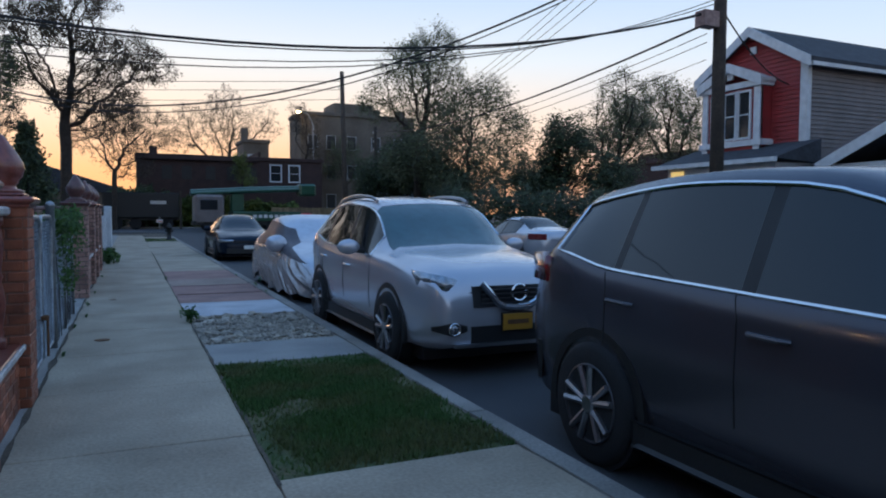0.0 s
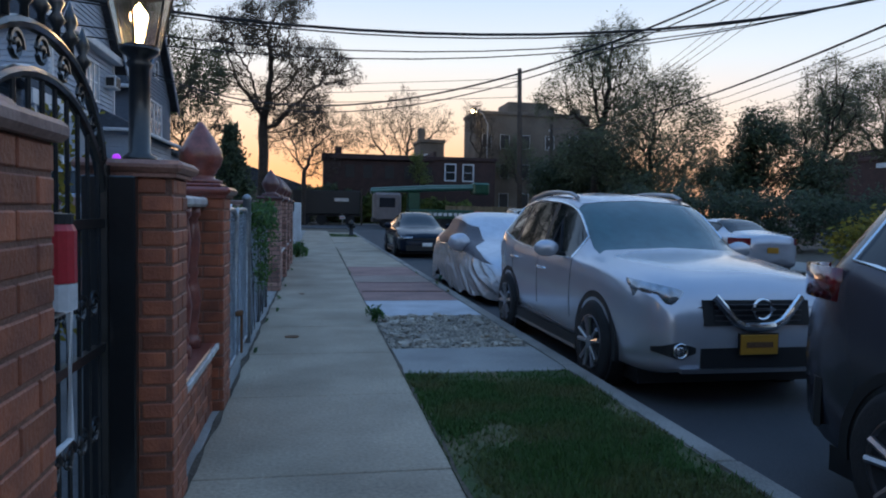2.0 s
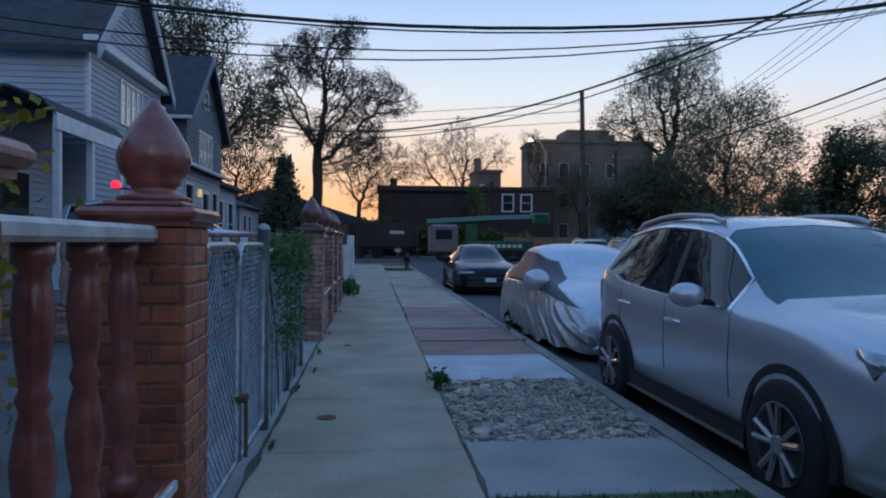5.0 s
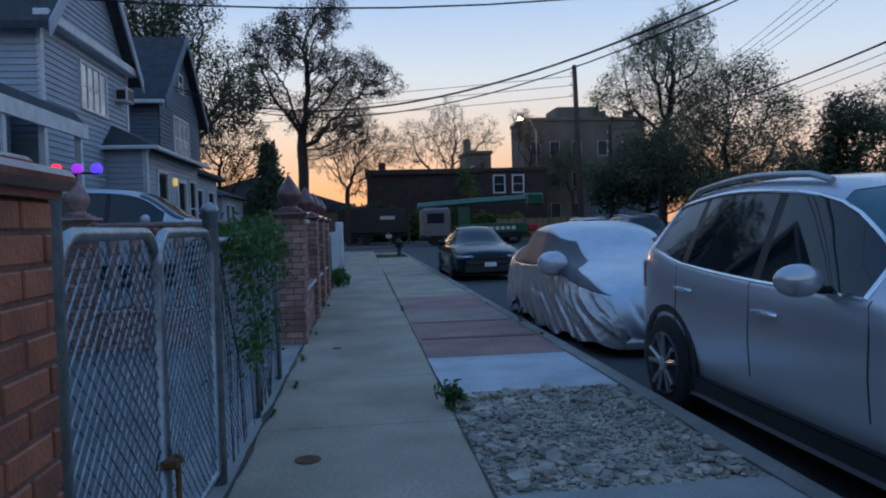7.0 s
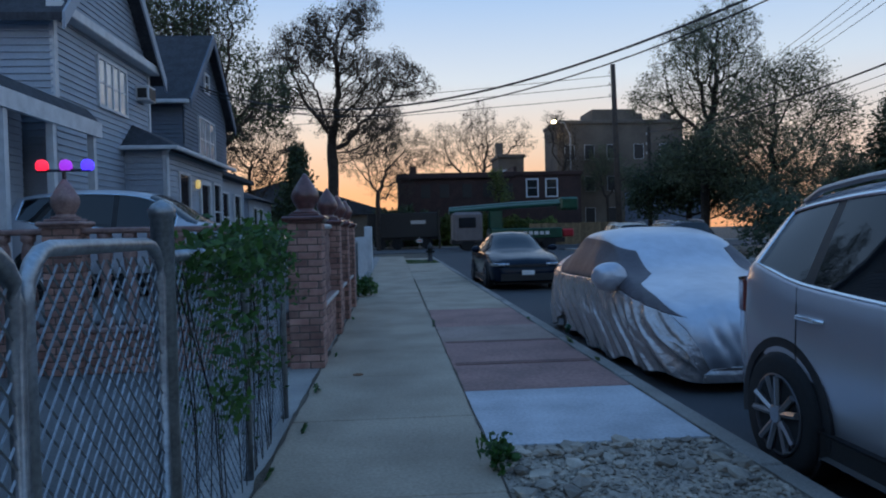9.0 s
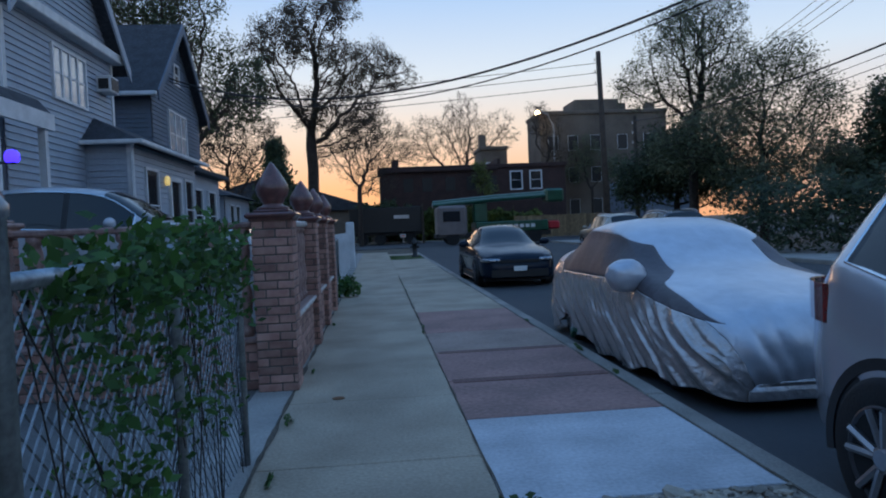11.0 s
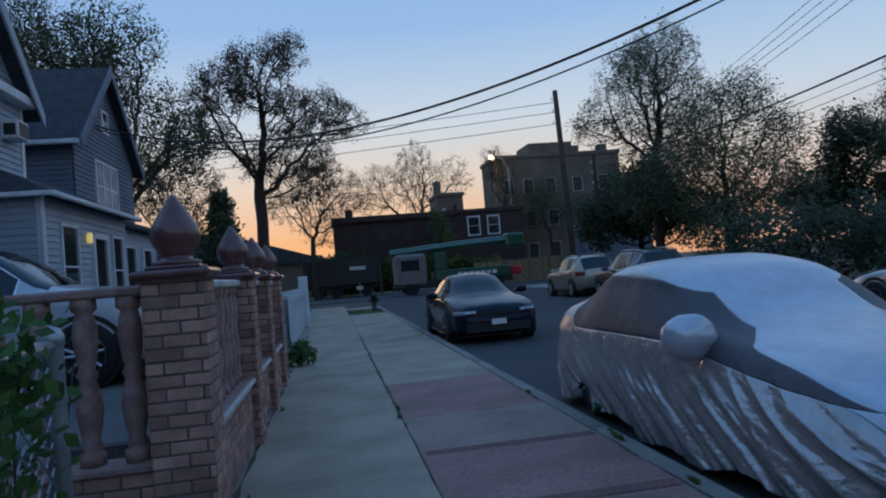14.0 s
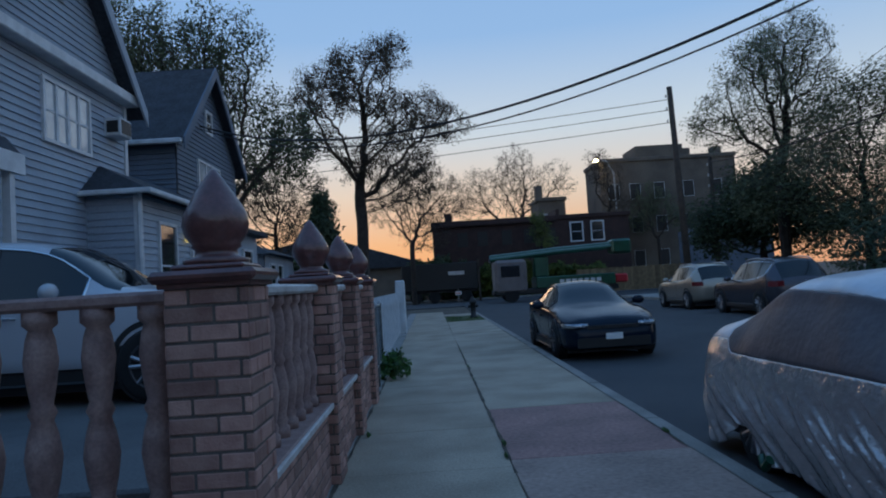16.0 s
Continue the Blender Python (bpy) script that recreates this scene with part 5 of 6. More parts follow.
window_in(house, 0, 28.7, 29.5, 1.3, 3.0, HX + 1.0, 1)
ac = boxpart("air_conditioner", (HX, 25.1, 4.98, HX + 0.35, 25.65, 5.38), "trim", house, 0.02, "window air conditioner")
boxpart("grille", (HX + 0.345, 25.15, 5.03, HX + 0.36, 25.6, 5.33), "black", ac)
boxpart("side_vent", (HX + 0.06, 25.09, 5.05, HX + 0.3, 25.105, 5.3), "black", ac)
pl = thing("porch_lamp", pose(HX + 1.1, 26.75, 2.75), "small wall lamp beside the house door", "lamp")
bm = bmesh.new()
lathe(bm, [(0.05, 0), (0.07, 0.05), (0.07, 0.2), (0.03, 0.26)], 10)
part("lantern", bm, "lit_window", pl, "glowing warm lantern")

house2 = thing("slate_house", pose(0, 0, 0), "dark slate-blue house with a steep gable and attic window", "house", "houses")
boxpart("core", (HX - 9, 29.3, 0.0, HX - 0.03, 35.0, 5.9), "siding_dark", house2)
siding_wall("wall", house2, (HX, 29.3), (HX, 35.0), 3.6, 5.9, (1, 0), "siding_dark", gable=2.6)
siding_wall("wall", house2, (HX - 9, 29.25), (HX, 29.25), 3.6, 5.9, (0, -1), "siding_dark")
roof_prism("roof", house2, HX - 9, HX, 29.3, 35.0, 5.9, 2.6, "shingle", 0.3, barge="siding_dark")
boxpart("gutter", (HX - 9, 28.85, 5.62, HX + 0.3, 28.98, 5.75), "trim", house2, 0.02)
window_in(house2, 0, 31.0, 33.0, 4.1, 5.5, HX, 3, "curtain")
window_in(house2, 0, 31.9, 32.4, 6.6, 7.2, HX, 1, "window")
boxpart("porch_core", (HX - 3, 30.2, 0, HX + 0.6, 35.2, 3.5), "siding", house2)
bm = bmesh.new()
box(bm, HX - 2, 30.1, 3.45, HX + 0.95, 35.5, 3.62, 0.03)
part("porch_roof", bm, "shingle", house2)
for y in (31.2, 33.2):
    window_in(house2, 0, y, y + 1.0, 1.2, 2.9, HX + 0.63, 1)

house3 = thing("garage", pose(0, 0, 0), "small pale clapboard building with a hipped dark roof", "garage")
boxpart("core", (HX - 6, 37.5, 0, HX + 0.3, 43.0, 3.0), "siding", house3)
siding_wall("wall", house3, (HX - 6, 37.45), (HX + 0.3, 37.45), 0.2, 3.0, (0, -1), "siding")
siding_wall("wall", house3, (HX + 0.33, 37.45), (HX + 0.33, 43.0), 0.2, 3.0, (1, 0), "siding")
bm = bmesh.new()
vs = [bm.verts.new(p) for p in ((HX - 6.3, 37.1, 3.0), (HX + 0.7, 37.1, 3.0), (HX + 0.7, 43.4, 3.0), (HX - 6.3, 43.4, 3.0), (HX - 4, 40.2, 3.9), (HX - 1.5, 40.2, 3.9))]
for q in ((0, 1, 5, 4), (1, 2, 5), (2, 3, 4, 5), (3, 0, 4), (0, 3, 2, 1)):
    bm.faces.new([vs[k] for k in q])
part("roof", bm, "shingle", house3)
for y in (38.3, 39.6):
    window_in(house3, 0, y, y + 0.8, 1.1, 2.6, HX + 0.33, 1)

# neighbour's porch with a curved awning and coloured lamps
house0 = thing("awning_house", pose(0, 0, 0), "grey house front with a curved dark awning over the door", "house", "houses")
boxpart("core", (HX - 9, 12.5, 0, HX - 0.6, 20.5, 4.4), "siding", house0)
siding_wall("wall", house0, (HX - 0.57, 12.5), (HX - 0.57, 20.5), 0.2, 4.4, (1, 0), "siding")
bm = bmesh.new()
prof = [(HX - 0.55, 4.15), (HX + 0.2, 4.1), (HX + 0.75, 3.9), (HX + 1.0, 3.6)]
rows = [[bm.verts.new((x, y, z)) for x, z in prof] for y in (16.8, 20.4)]
for k in range(3):
    bm.faces.new((rows[0][k], rows[0][k + 1], rows[1][k + 1], rows[1][k]))
r = bmesh.ops.extrude_face_region(bm, geom=bm.faces[:])
for e in r["geom"]:
    if isinstance(e, bmesh.types.BMVert):
        e.co.z -= 0.05
part("awning", bm, "shingle", house0, "curved dark awning")
boxpart("awning_trim", (HX + 0.95, 16.8, 3.33, HX + 1.02, 20.4, 3.62), "trim", house0)
for y in (17.0, 18.5, 20.1):
    boxpart("porch_post", (HX + 0.85, y, 0.1, HX + 0.97, y + 0.12, 3.5), "trim", house0)
boxpart("door", (HX - 0.6, 18.0, 0.5, HX - 0.48, 19.0, 2.7), "window", house0)
window_in(house0, 0, 14.6, 16.0, 1.3, 2.9, HX - 0.57, 2)


# ---- trees ----
def tree(x, y, fork, lobes, seed, leafm, n_leaf, leaf_size, label, trunk_r=0.25, points=900, step=0.32, clump=0.16, lean=0.0, reach=0.75):
    """A tree whose limbs grow from a trunk into the round lobes of its crown; lobes: (across, height, radius), spread in depth as well."""
    r = random.Random(seed)
    g = np.random.default_rng(seed)
    weight = np.array([q[2] ** 2.2 for q in lobes])
    pick = g.choice(len(lobes), points, p=weight / weight.sum())
    turn = g.normal(size=(points, 3))
    turn /= np.linalg.norm(turn, axis=1)[:, None]
    rad = np.array([lobes[k][2] for k in pick]) * g.random(points) ** 0.45
    depth = np.array([r.uniform(-0.8, 0.8) * q[2] for q in lobes])
    pull = np.array([(lobes[k][0], depth[k], lobes[k][1]) for k in pick]) + turn * rad[:, None]
    nodes, par = [Vector((0, 0, -0.1))], [-1]
    h = -0.1
    while h < fork:
        h += step
        nodes.append(Vector((lean * h + 0.10 * noise.noise(Vector((h * 0.5, seed, 0))), 0.10 * noise.noise(Vector((h * 0.5, seed, 9))), h)))
        par.append(len(nodes) - 2)
    where = np.array([tuple(n) for n in nodes])
    dist = np.full(points, 1e9)
    near = np.zeros(points, int)
    for k in range(len(nodes)):
        d = np.linalg.norm(pull - where[k], axis=1)
        m = d < dist
        dist[m], near[m] = d[m], k
    alive = dist > step * reach
    for _ in range(90):
        if not alive.any():
            break
        ids = np.flatnonzero(alive)
        fresh = []
        for k in np.unique(near[ids]):
            mine = ids[near[ids] == k]
            w = pull[mine] - np.array(nodes[k])
            w = (w / np.linalg.norm(w, axis=1)[:, None]).mean(axis=0)
            d = (Vector(w) + Vector((r.gauss(0, 0.22), r.gauss(0, 0.22), r.gauss(0.02, 0.2))))
            if d.length < 0.05:
                continue
            q = nodes[k] + d.normalized() * step
            nodes.append(q)
            par.append(int(k))
            fresh.append(len(nodes) - 1)
        for k in fresh:
            d = np.linalg.norm(pull - np.array(nodes[k]), axis=1)
            m = d < dist
            dist[m], near[m] = d[m], k
        alive &= dist > step * reach
    n = len(nodes)
    flow = [0.0] * n
    kids = [0] * n
    for k in range(n - 1, 0, -1):
        if flow[k] == 0:
            flow[k] = 1.0
        flow[par[k]] += flow[k]
        kids[par[k]] += 1
    flow[0] = max(flow[0], 1.0)
    thick = [max(0.008, trunk_r * (c / flow[0]) ** 0.52) for c in flow]
    v, f = [], []
    for k in range(1, n):
        p, q = nodes[par[k]], nodes[k]
        d = (q - p).normalized()
        a = d.orthogonal().normalized()
        b = d.cross(a)
        r0, r1 = min(thick[par[k]], thick[k] * 1.35), thick[k]
        sides = 8 if r1 > 0.1 else 5 if r1 > 0.03 else 3
        i = len(v)
        for c, rr in ((p, r0), (q, r1)):
            for t in range(sides):
                u = 2 * math.pi * t / sides
                v.append(tuple(c + rr * (math.cos(u) * a + math.sin(u) * b)))
        for t in range(sides):
            f.append((i + t, i + (t + 1) % sides, i + sides + (t + 1) % sides, i + sides + t))
    # short twigs at the ends
    ends = [k for k in range(1, n) if flow[k] <= 4]
    for k in ends:
        for _ in range(2):
            d = ((nodes[k] - nodes[par[k]]).normalized() + Vector((r.gauss(0, 0.7), r.gauss(0, 0.7), r.gauss(0.1, 0.6)))).normalized() * step * r.uniform(0.6, 1.5)
            i = len(v)
            o = d.orthogonal().normalized() * 0.008
            v += [tuple(nodes[k] - o), tuple(nodes[k] + o), tuple(nodes[k] + d)]
            f.append((i, i + 1, i + 2))
    root = thing("tree", pose(x, y, -0.1), label, "tree", "street trees")
    raw("trunk", v, f, "bark", root, "dark branching trunk")
    lv, lf = [], []
    per = n_leaf / max(1, len(ends))
    for k in ends:
        c = 1 + 1.1 * noise.noise(nodes[k] * 0.7)
        leaves(lv, lf, nodes[k], int(per * c + r.random()), clump, leaf_size, r)
    if lf:
        raw("crown", lv, lf, leafm, root, "loose crown of small leaves")
    return root


def conifer(x, y, h, w, seed, label):
    r = random.Random(seed)
    root = thing("conifer", pose(x, y, 0), label, "tree", "street trees")
    b = bmesh.new()
    tube(b, [(0, 0, -0.1), (0, 0, h)], 0.14, 7, 0.02)
    part("trunk", b, "bark", root)
    v, f = [], []
    for i in range(900):
        z = h * (0.06 + 0.94 * r.random() ** 1.3)
        rad = w * (1 - z / h) * r.uniform(0.3, 1.0) + 0.05
        t = r.uniform(0, 6.28)
        leaves(v, f, (rad * math.cos(t), rad * math.sin(t), z - rad * 0.25), 7, 0.16, 0.13, r)
    raw("crown", v, f, "tree_leaf_dark", root, "dense dark needles")


tree(-3.0, 50.0, 7.0, [(1.9, 15.2, 1.5), (0.4, 13.2, 2.1), (-1.9, 13.0, 1.9), (-2.9, 12.3, 1.1), (4.0, 11.4, 1.9), (5.6, 10.6, 1.0), (1.9, 11.1, 1.9), (2.6, 8.1, 2.1), (0.3, 8.8, 1.6), (-2.0, 10.0, 1.3)], 37, "tree_bud", 34000, 0.062, "tall open tree with young sparse leaves", 0.33, 1500, 0.3)
tree(-9.3, 46.0, 6.0, [(0.2, 13.7, 2.5), (-2.9, 14.0, 2.8), (0.6, 11.1, 2.5), (2.6, 9.6, 2.2), (3.4, 9.1, 1.4), (1.5, 8.4, 1.7), (-1.5, 12.3, 2.5), (-5.0, 12.5, 2.6)], 14, "tree_leaf_dark", 21000, 0.085, "tall dense dark leafy tree behind the houses", 0.36, 1500, 0.34, 0.28)
tree(-16.5, 46.0, 6.0, [(0, 13.8, 3.2), (2.6, 15.5, 2.4), (-3.5, 13.0, 3.0), (0.5, 10.0, 3.0), (3.0, 12.0, 2.2)], 22, "tree_leaf", 20000, 0.075, "tall open leafy tree behind the houses", 0.34, 1300, 0.34, 0.22)
conifer(-4.4, 44.0, 6.0, 2.5, 31, "small dark conifer beyond the garage")
tree(-0.6, 66.0, 4.5, [(0.8, 9.0, 2.8), (3.1, 8.4, 2.1), (-1.9, 8.6, 2.4), (1.0, 6.5, 2.6)], 34, "tree_bud", 12000, 0.06, "budding tree beyond the intersection", 0.2, 1000, 0.34)
tree(-10.4, 62.0, 4.0, [(-0.1, 9.0, 2.6), (2.6, 8.2, 2.2), (-2.4, 8.8, 2.6), (0.5, 6.5, 2.4)], 39, "tree_bud", 14000, 0.07, "budding tree beyond the houses", 0.2, 900, 0.36)
tree(11.3, 92.0, 6.5, [(0.5, 12.3, 4.0), (-3.8, 12.3, 3.2), (5.0, 13.0, 2.8), (0.1, 15.0, 2.6), (-5.5, 10.5, 2.2)], 33, "tree_bud", 9000, 0.08, "wide budding tree behind the brick row", 0.28, 1500, 0.42)
tree(17.9, 43.5, 4.5, [(-1.1, 10.6, 2.0), (2.0, 12.4, 2.2), (-2.4, 8.6, 1.5), (0.3, 8.5, 1.9), (2.7, 9.6, 1.9), (0.5, 11.8, 1.6)], 36, "tree_leaf", 22000, 0.07, "large open tree with fine spring foliage", 0.26, 1300, 0.3, 0.2)
tree(20.4, 41.0, 2.6, [(1.4, 8.7, 1.8), (-0.7, 6.9, 2.1), (2.9, 6.9, 1.7), (-2.6, 5.2, 1.9), (0.6, 4.4, 2.4), (-4.2, 4.6, 1.3), (3.6, 4.3, 1.4), (-1.1, 3.0, 2.0)], 19, "tree_leaf", 40000, 0.08, "dense grey-green tree across the street", 0.24, 1500, 0.32, 0.28)
tree(18.5, 47.0, 2.4, [(0, 5.0, 2.2), (-2.0, 3.6, 1.8), (2.2, 3.8, 2.0)], 47, "tree_leaf_dark", 20000, 0.11, "dark leafy tree across the street", 0.2, 600, 0.36, 0.32)
tree(27.4, 41.0, 2.6, [(0.2, 7.2, 1.2), (0.3, 5.6, 2.0), (-0.5, 3.8, 2.4), (2.8, 3.6, 2.1)], 38, "tree_leaf_dark", 26000, 0.11, "dense dark tree across the street", 0.24, 900, 0.34, 0.26)
tree(34.0, 44.0, 4.0, [(0.0, 10.0, 2.2), (2.4, 8.1, 2.6), (-2.2, 7.6, 2.0), (0.5, 6.2, 2.2)], 43, "tree_leaf", 22000, 0.08, "open leafy tree across the street", 0.28, 900, 0.34, 0.24)
tree(48.0, 52.0, 4.5, [(-2.0, 12.5, 2.2), (1.6, 11.2, 2.6), (-4.4, 10.5, 2.2), (-1.0, 8.5, 2.6)], 61, "tree_leaf", 20000, 0.10, "tall leafy tree beside the red house", 0.28, 900, 0.38, 0.26)
tree(17.5, 74.5, 5.0, [(0, 10.5, 1.8), (1.2, 8.5, 1.6), (-0.8, 12.0, 1.2)], 45, "tree_bud", 2500, 0.08, "thin budding tree beside the tan building", 0.14, 400, 0.36)
tree(22.5, 75.5, 4.5, [(0, 8.5, 1.8), (1.6, 6.8, 1.6), (-1.4, 6.5, 1.5)], 52, "tree_leaf", 4000, 0.10, "young budding tree before the tan building", 0.14, 400, 0.36)
tree(10.4, 69.6, 3.2, [(0, 5.6, 0.9), (0.4, 4.6, 0.9), (-0.3, 6.6, 0.6)], 46, "hedge", 1500, 0.10, "slim young street tree", 0.09, 220, 0.3)


def bush(name, x0, x1, y0, y1, h, n, material, seed, label, size=0.1):
    r = random.Random(seed)
    v, f = [], []
    for _ in range(n):
        x, y = r.uniform(x0, x1), r.uniform(y0, y1)
        top = h * (0.75 + 0.35 * noise.noise(Vector((x * 0.8, y * 0.8, seed))))
        leaves(v, f, (x, y, r.uniform(0, 1) ** 0.6 * top), 9, 0.14, size, r)
    return tagged(raw(name, v, f, material), label, "hedge")


bush("hedge", 4.6, 16.0, 70.3, 72.3, 3.0, 2400, "hedge", 3, "yellow-green untrimmed hedge beyond the intersection", 0.17)
bush("hedge", 13.4, 40.0, 27.5, 31.5, 3.0, 4200, "tree_leaf_dark", 4, "dark tall hedge across the street", 0.10)
bush("hedge", 14.5, 19.0, 17.0, 19.0, 1.5, 700, "yellow", 5, "bright yellow-green shrub across the street", 0.09)
bush("shrub", -3.0, -1.4, 6.9, 8.0, 2.8, 420, "yellow", 6, "yellow-leaved shrub behind the gate pillar", 0.05)
bush("hedge", -14.0, -4.5, 55, 58, 3.4, 1500, "tree_leaf_dark", 7, "dark shrubs beyond the houses", 0.15)

bush("hedge", -1.0, 4.5, 70.6, 72.4, 4.2, 700, "tree_leaf_dark", 8, "dark shrubs in front of the brick row", 0.16)

# ---- far buildings ----
def block(name, label, dims, material, cols, rows_, z0, dz, win=(0.9, 1.4), parapet=0.4, fr=0.12, group="far buildings", glassm="window"):
    """A flat-roofed building whose windows face -y."""
    x0, y0, x1, y1, h = dims
    root = thing(name, pose(0, 0, 0), label, "building", group)
    boxpart("wall", (x0, y0, 0, x1, y1, h), material, root)
    b = bmesh.new()
    box(b, x0 - 0.15, y0 - 0.15, h, x1 + 0.15, y1 + 0.15, h + parapet, 0.05)
    part("roof", b, material, root, "flat roof with a parapet")
    for c in cols:
        for k in range(rows_):
            z = z0 + dz * k
            window_in(root, 0, c, c + win[0], z, z + win[1], y0, 1, glassm, fr, axis="y")
    return root


row = block("brick_row", "dark red brick row house with white-framed windows", (1.2, 72.8, 19.0, 80, 6.6), "brick_far", (13.7, 15.6), 1, 4.6, 3.3, (1.0, 1.6))
for x in (3.4, 5.2, 7.4, 9.4, 11.4):
    boxpart("window", (x, 72.77, 4.6, x + 0.9, 72.83, 5.9), "black", row, 0.01)
boxpart("cornice", (1.1, 72.5, 6.45, 12.4, 72.66, 6.75), "brick_far", row, 0.03)
boxpart("party_wall", (12.4, 72.7, 6.6, 12.7, 79.5, 7.5), "brick_far", row)
boxpart("chimney", (2.4, 75, 6.9, 3.1, 76, 7.9), "brick_far", row)
tw = block("brick_tower", "narrow tan brick building with a stepped chimney", (12.2, 81, 15.0, 86, 9.2), "tan_brick", (12.8,), 2, 3.0, 3.4, (0.9, 1.4))
boxpart("chimney", (12.2, 82, 9.2, 12.9, 83, 11.0), "tan_brick", tw)
tan = block("tan_building", "tall tan brick apartment building with a stepped roofline", (18.0, 78, 31.5, 84, 12.3), "tan_brick", (18.8, 20.9, 23.3, 26.2, 29.0), 3, 2.0, 3.3, (1.0, 1.5), fr=0.03, glassm="black")
boxpart("upper_storey", (22.0, 79, 12.3, 26.8, 83.5, 14.0), "tan_brick", tan, 0.05)
for x in (27.0, 30.2):
    boxpart("chimney", (x, 80, 12.3, x + 0.9, 81, 13.7), "tan_brick", tan)
hill = tagged(thing("long_hall", pose(0, 0, 0), "long low pale hall with a pitched roof behind trees", "building", "far buildings"))
boxpart("wall", (-24, 84, 0, 0.5, 96, 3.5), "tan_brick", hill)
bm = bmesh.new()
vs = [bm.verts.new(p) for p in ((-24.5, 83.5, 3.5), (1, 83.5, 3.5), (1, 96.5, 3.5), (-24.5, 96.5, 3.5), (-11, 83.5, 7.4), (-11, 96.5, 7.4))]
for q in ((0, 1, 4), (1, 2, 5, 4), (2, 3, 5), (3, 0, 4, 5), (0, 3, 2, 1)):
    bm.faces.new([vs[k] for k in q])
part("roof", bm, "shingle", hill)
far = block("low_brick_block", "low dark brick block far across the street", (58, 62, 76, 74, 7.5), "brick_far", (60, 63, 66, 69), 2, 1.5, 3.0)
boxpart("upper_storey", (60, 63, 7.5, 65, 72, 9.0), "brick_far", far)
wh = thing("white_house", pose(0, 0, 0), "pale blue clapboard house with a gable behind trees", "house", "houses")
boxpart("core", (22.4, 62.0, 0, 26.6, 70, 4.6), "siding_dark", wh)
siding_wall("wall", wh, (22.4, 61.96), (26.6, 61.96), 0.2, 4.6, (0, -1), "siding_dark", gable=2.4)
window_in(wh, 0, 24.1, 24.9, 4.4, 5.5, 61.94, 1, "window", 0.1, axis="y")
wf = thing("wooden_fence", pose(0, 0, 0), "weathered tan board fence beyond the street", "fence")
for k in range(44):
    bm = bmesh.new()
    box(bm, 12.6 + k * 0.2, 66.5, 0, 12.78 + k * 0.2, 66.53, 1.9 + random.uniform(-0.03, 0.03))
    part("board", bm, "wood", wf)
for z in (0.5, 1.5):
    boxpart("rail", (12.6, 66.53, z, 21.4, 66.6, z + 0.09), "wood", wf)

# dark trailer past the corner
dump = thing("box_trailer", pose(0, 0, 0), "long dark trailer standing beyond the intersection", "trailer")
boxpart("box", (-1.6, 67.0, 0.9, 4.6, 69.2, 3.1), "black", dump, 0.05)
boxpart("sign_bar", (2.2, 66.98, 2.1, 3.5, 66.995, 2.4), "white_rail", dump)
boxpart("post", (4.62, 66.9, -0.12, 4.78, 67.1, 3.3), "pole_wood", dump)
for x in (-0.5, 1.0, 3.6):
    bm = bmesh.new()
    lathe(bm, [(0.3, -0.12), (0.5, -0.12), (0.5, 0.12), (0.3, 0.12)], 20, (x, 67.3, 0.38), "y")
    part("wheel", bm, "tyre", dump)
boxpart("chassis", (-1.6, 67.3, 0.7, 4.6, 69.0, 0.92), "black", dump)
for x, z, w in ((7.2, 0.85, 1.0), (2.9, 0.6, 0.5)):
    sg = thing("road_work_sign", pose(x, 66.2, ROAD), "orange and white warning sign on a short post", "sign", "warning signs")
    boxpart("post", (-0.03, 0, 0, 0.03, 0.04, z + 0.5), "galv", sg)
    bd = boxpart("board", (-w / 2, -0.03, z, w / 2, -0.002, z + w * 0.55), "white", sg, 0.005, "white board with an orange band")
    boxpart("band", (-w / 2 + 0.06, -0.036, z + 0.08, w / 2 - 0.06, -0.031, z + w * 0.35), "orange", bd)


# green crane truck waiting at the corner
truck = thing("crane_truck", pose(13.5, 58.6, ROAD, 0, 0, 90), "green and white truck with a folded concrete pump boom", "truck")
boxpart("chassis", (-1.1, 0, 0.5, 1.1, 8.5, 0.85), "black", truck, 0.03)
boxpart("side_box", (-1.2, 0.2, 0.85, 1.2, 5.6, 1.6), "green", truck, 0.05, "green side boxes with white lettering")
for s in (-1, 1):
    for k in range(7):
        boxpart("lettering", (s * 1.205 - 0.004, 1.2 + k * 0.42, 1.1, s * 1.205 + 0.004, 1.5 + k * 0.42, 1.35), "white", truck)
boxpart("cab", (-1.2, 6.2, 0.6, 1.2, 8.4, 2.9), "taupe", truck, 0.2, "dull grey-green cab")
boxpart("cab_window", (-1.22, 6.7, 1.7, 1.22, 8.0, 2.5), "window", truck, 0.03)
boxpart("turret", (-0.5, 4.6, 1.6, 0.5, 5.6, 3.0), "green", truck, 0.08)
for x, z, r0 in ((-0.45, 3.2, 0.16), (0.0, 3.35, 0.2), (0.45, 3.2, 0.16)):
    bm = bmesh.new()
    tube(bm, [(x, -0.8, z + 0.25), (x, 4.0, z + 0.05), (x, 8.6, z - 0.25)], r0, 8)
    part("boom", bm, "green" if x < 0.4 else "galv", truck)
boxpart("boom_joint", (-0.7, -1.2, 2.9, 0.7, 0.2, 3.9), "green", truck, 0.15)
boxpart("hopper", (-0.7, -0.8, 0.9, 0.7, 0.1, 1.5), "red_plastic", truck, 0.1, "red hopper")
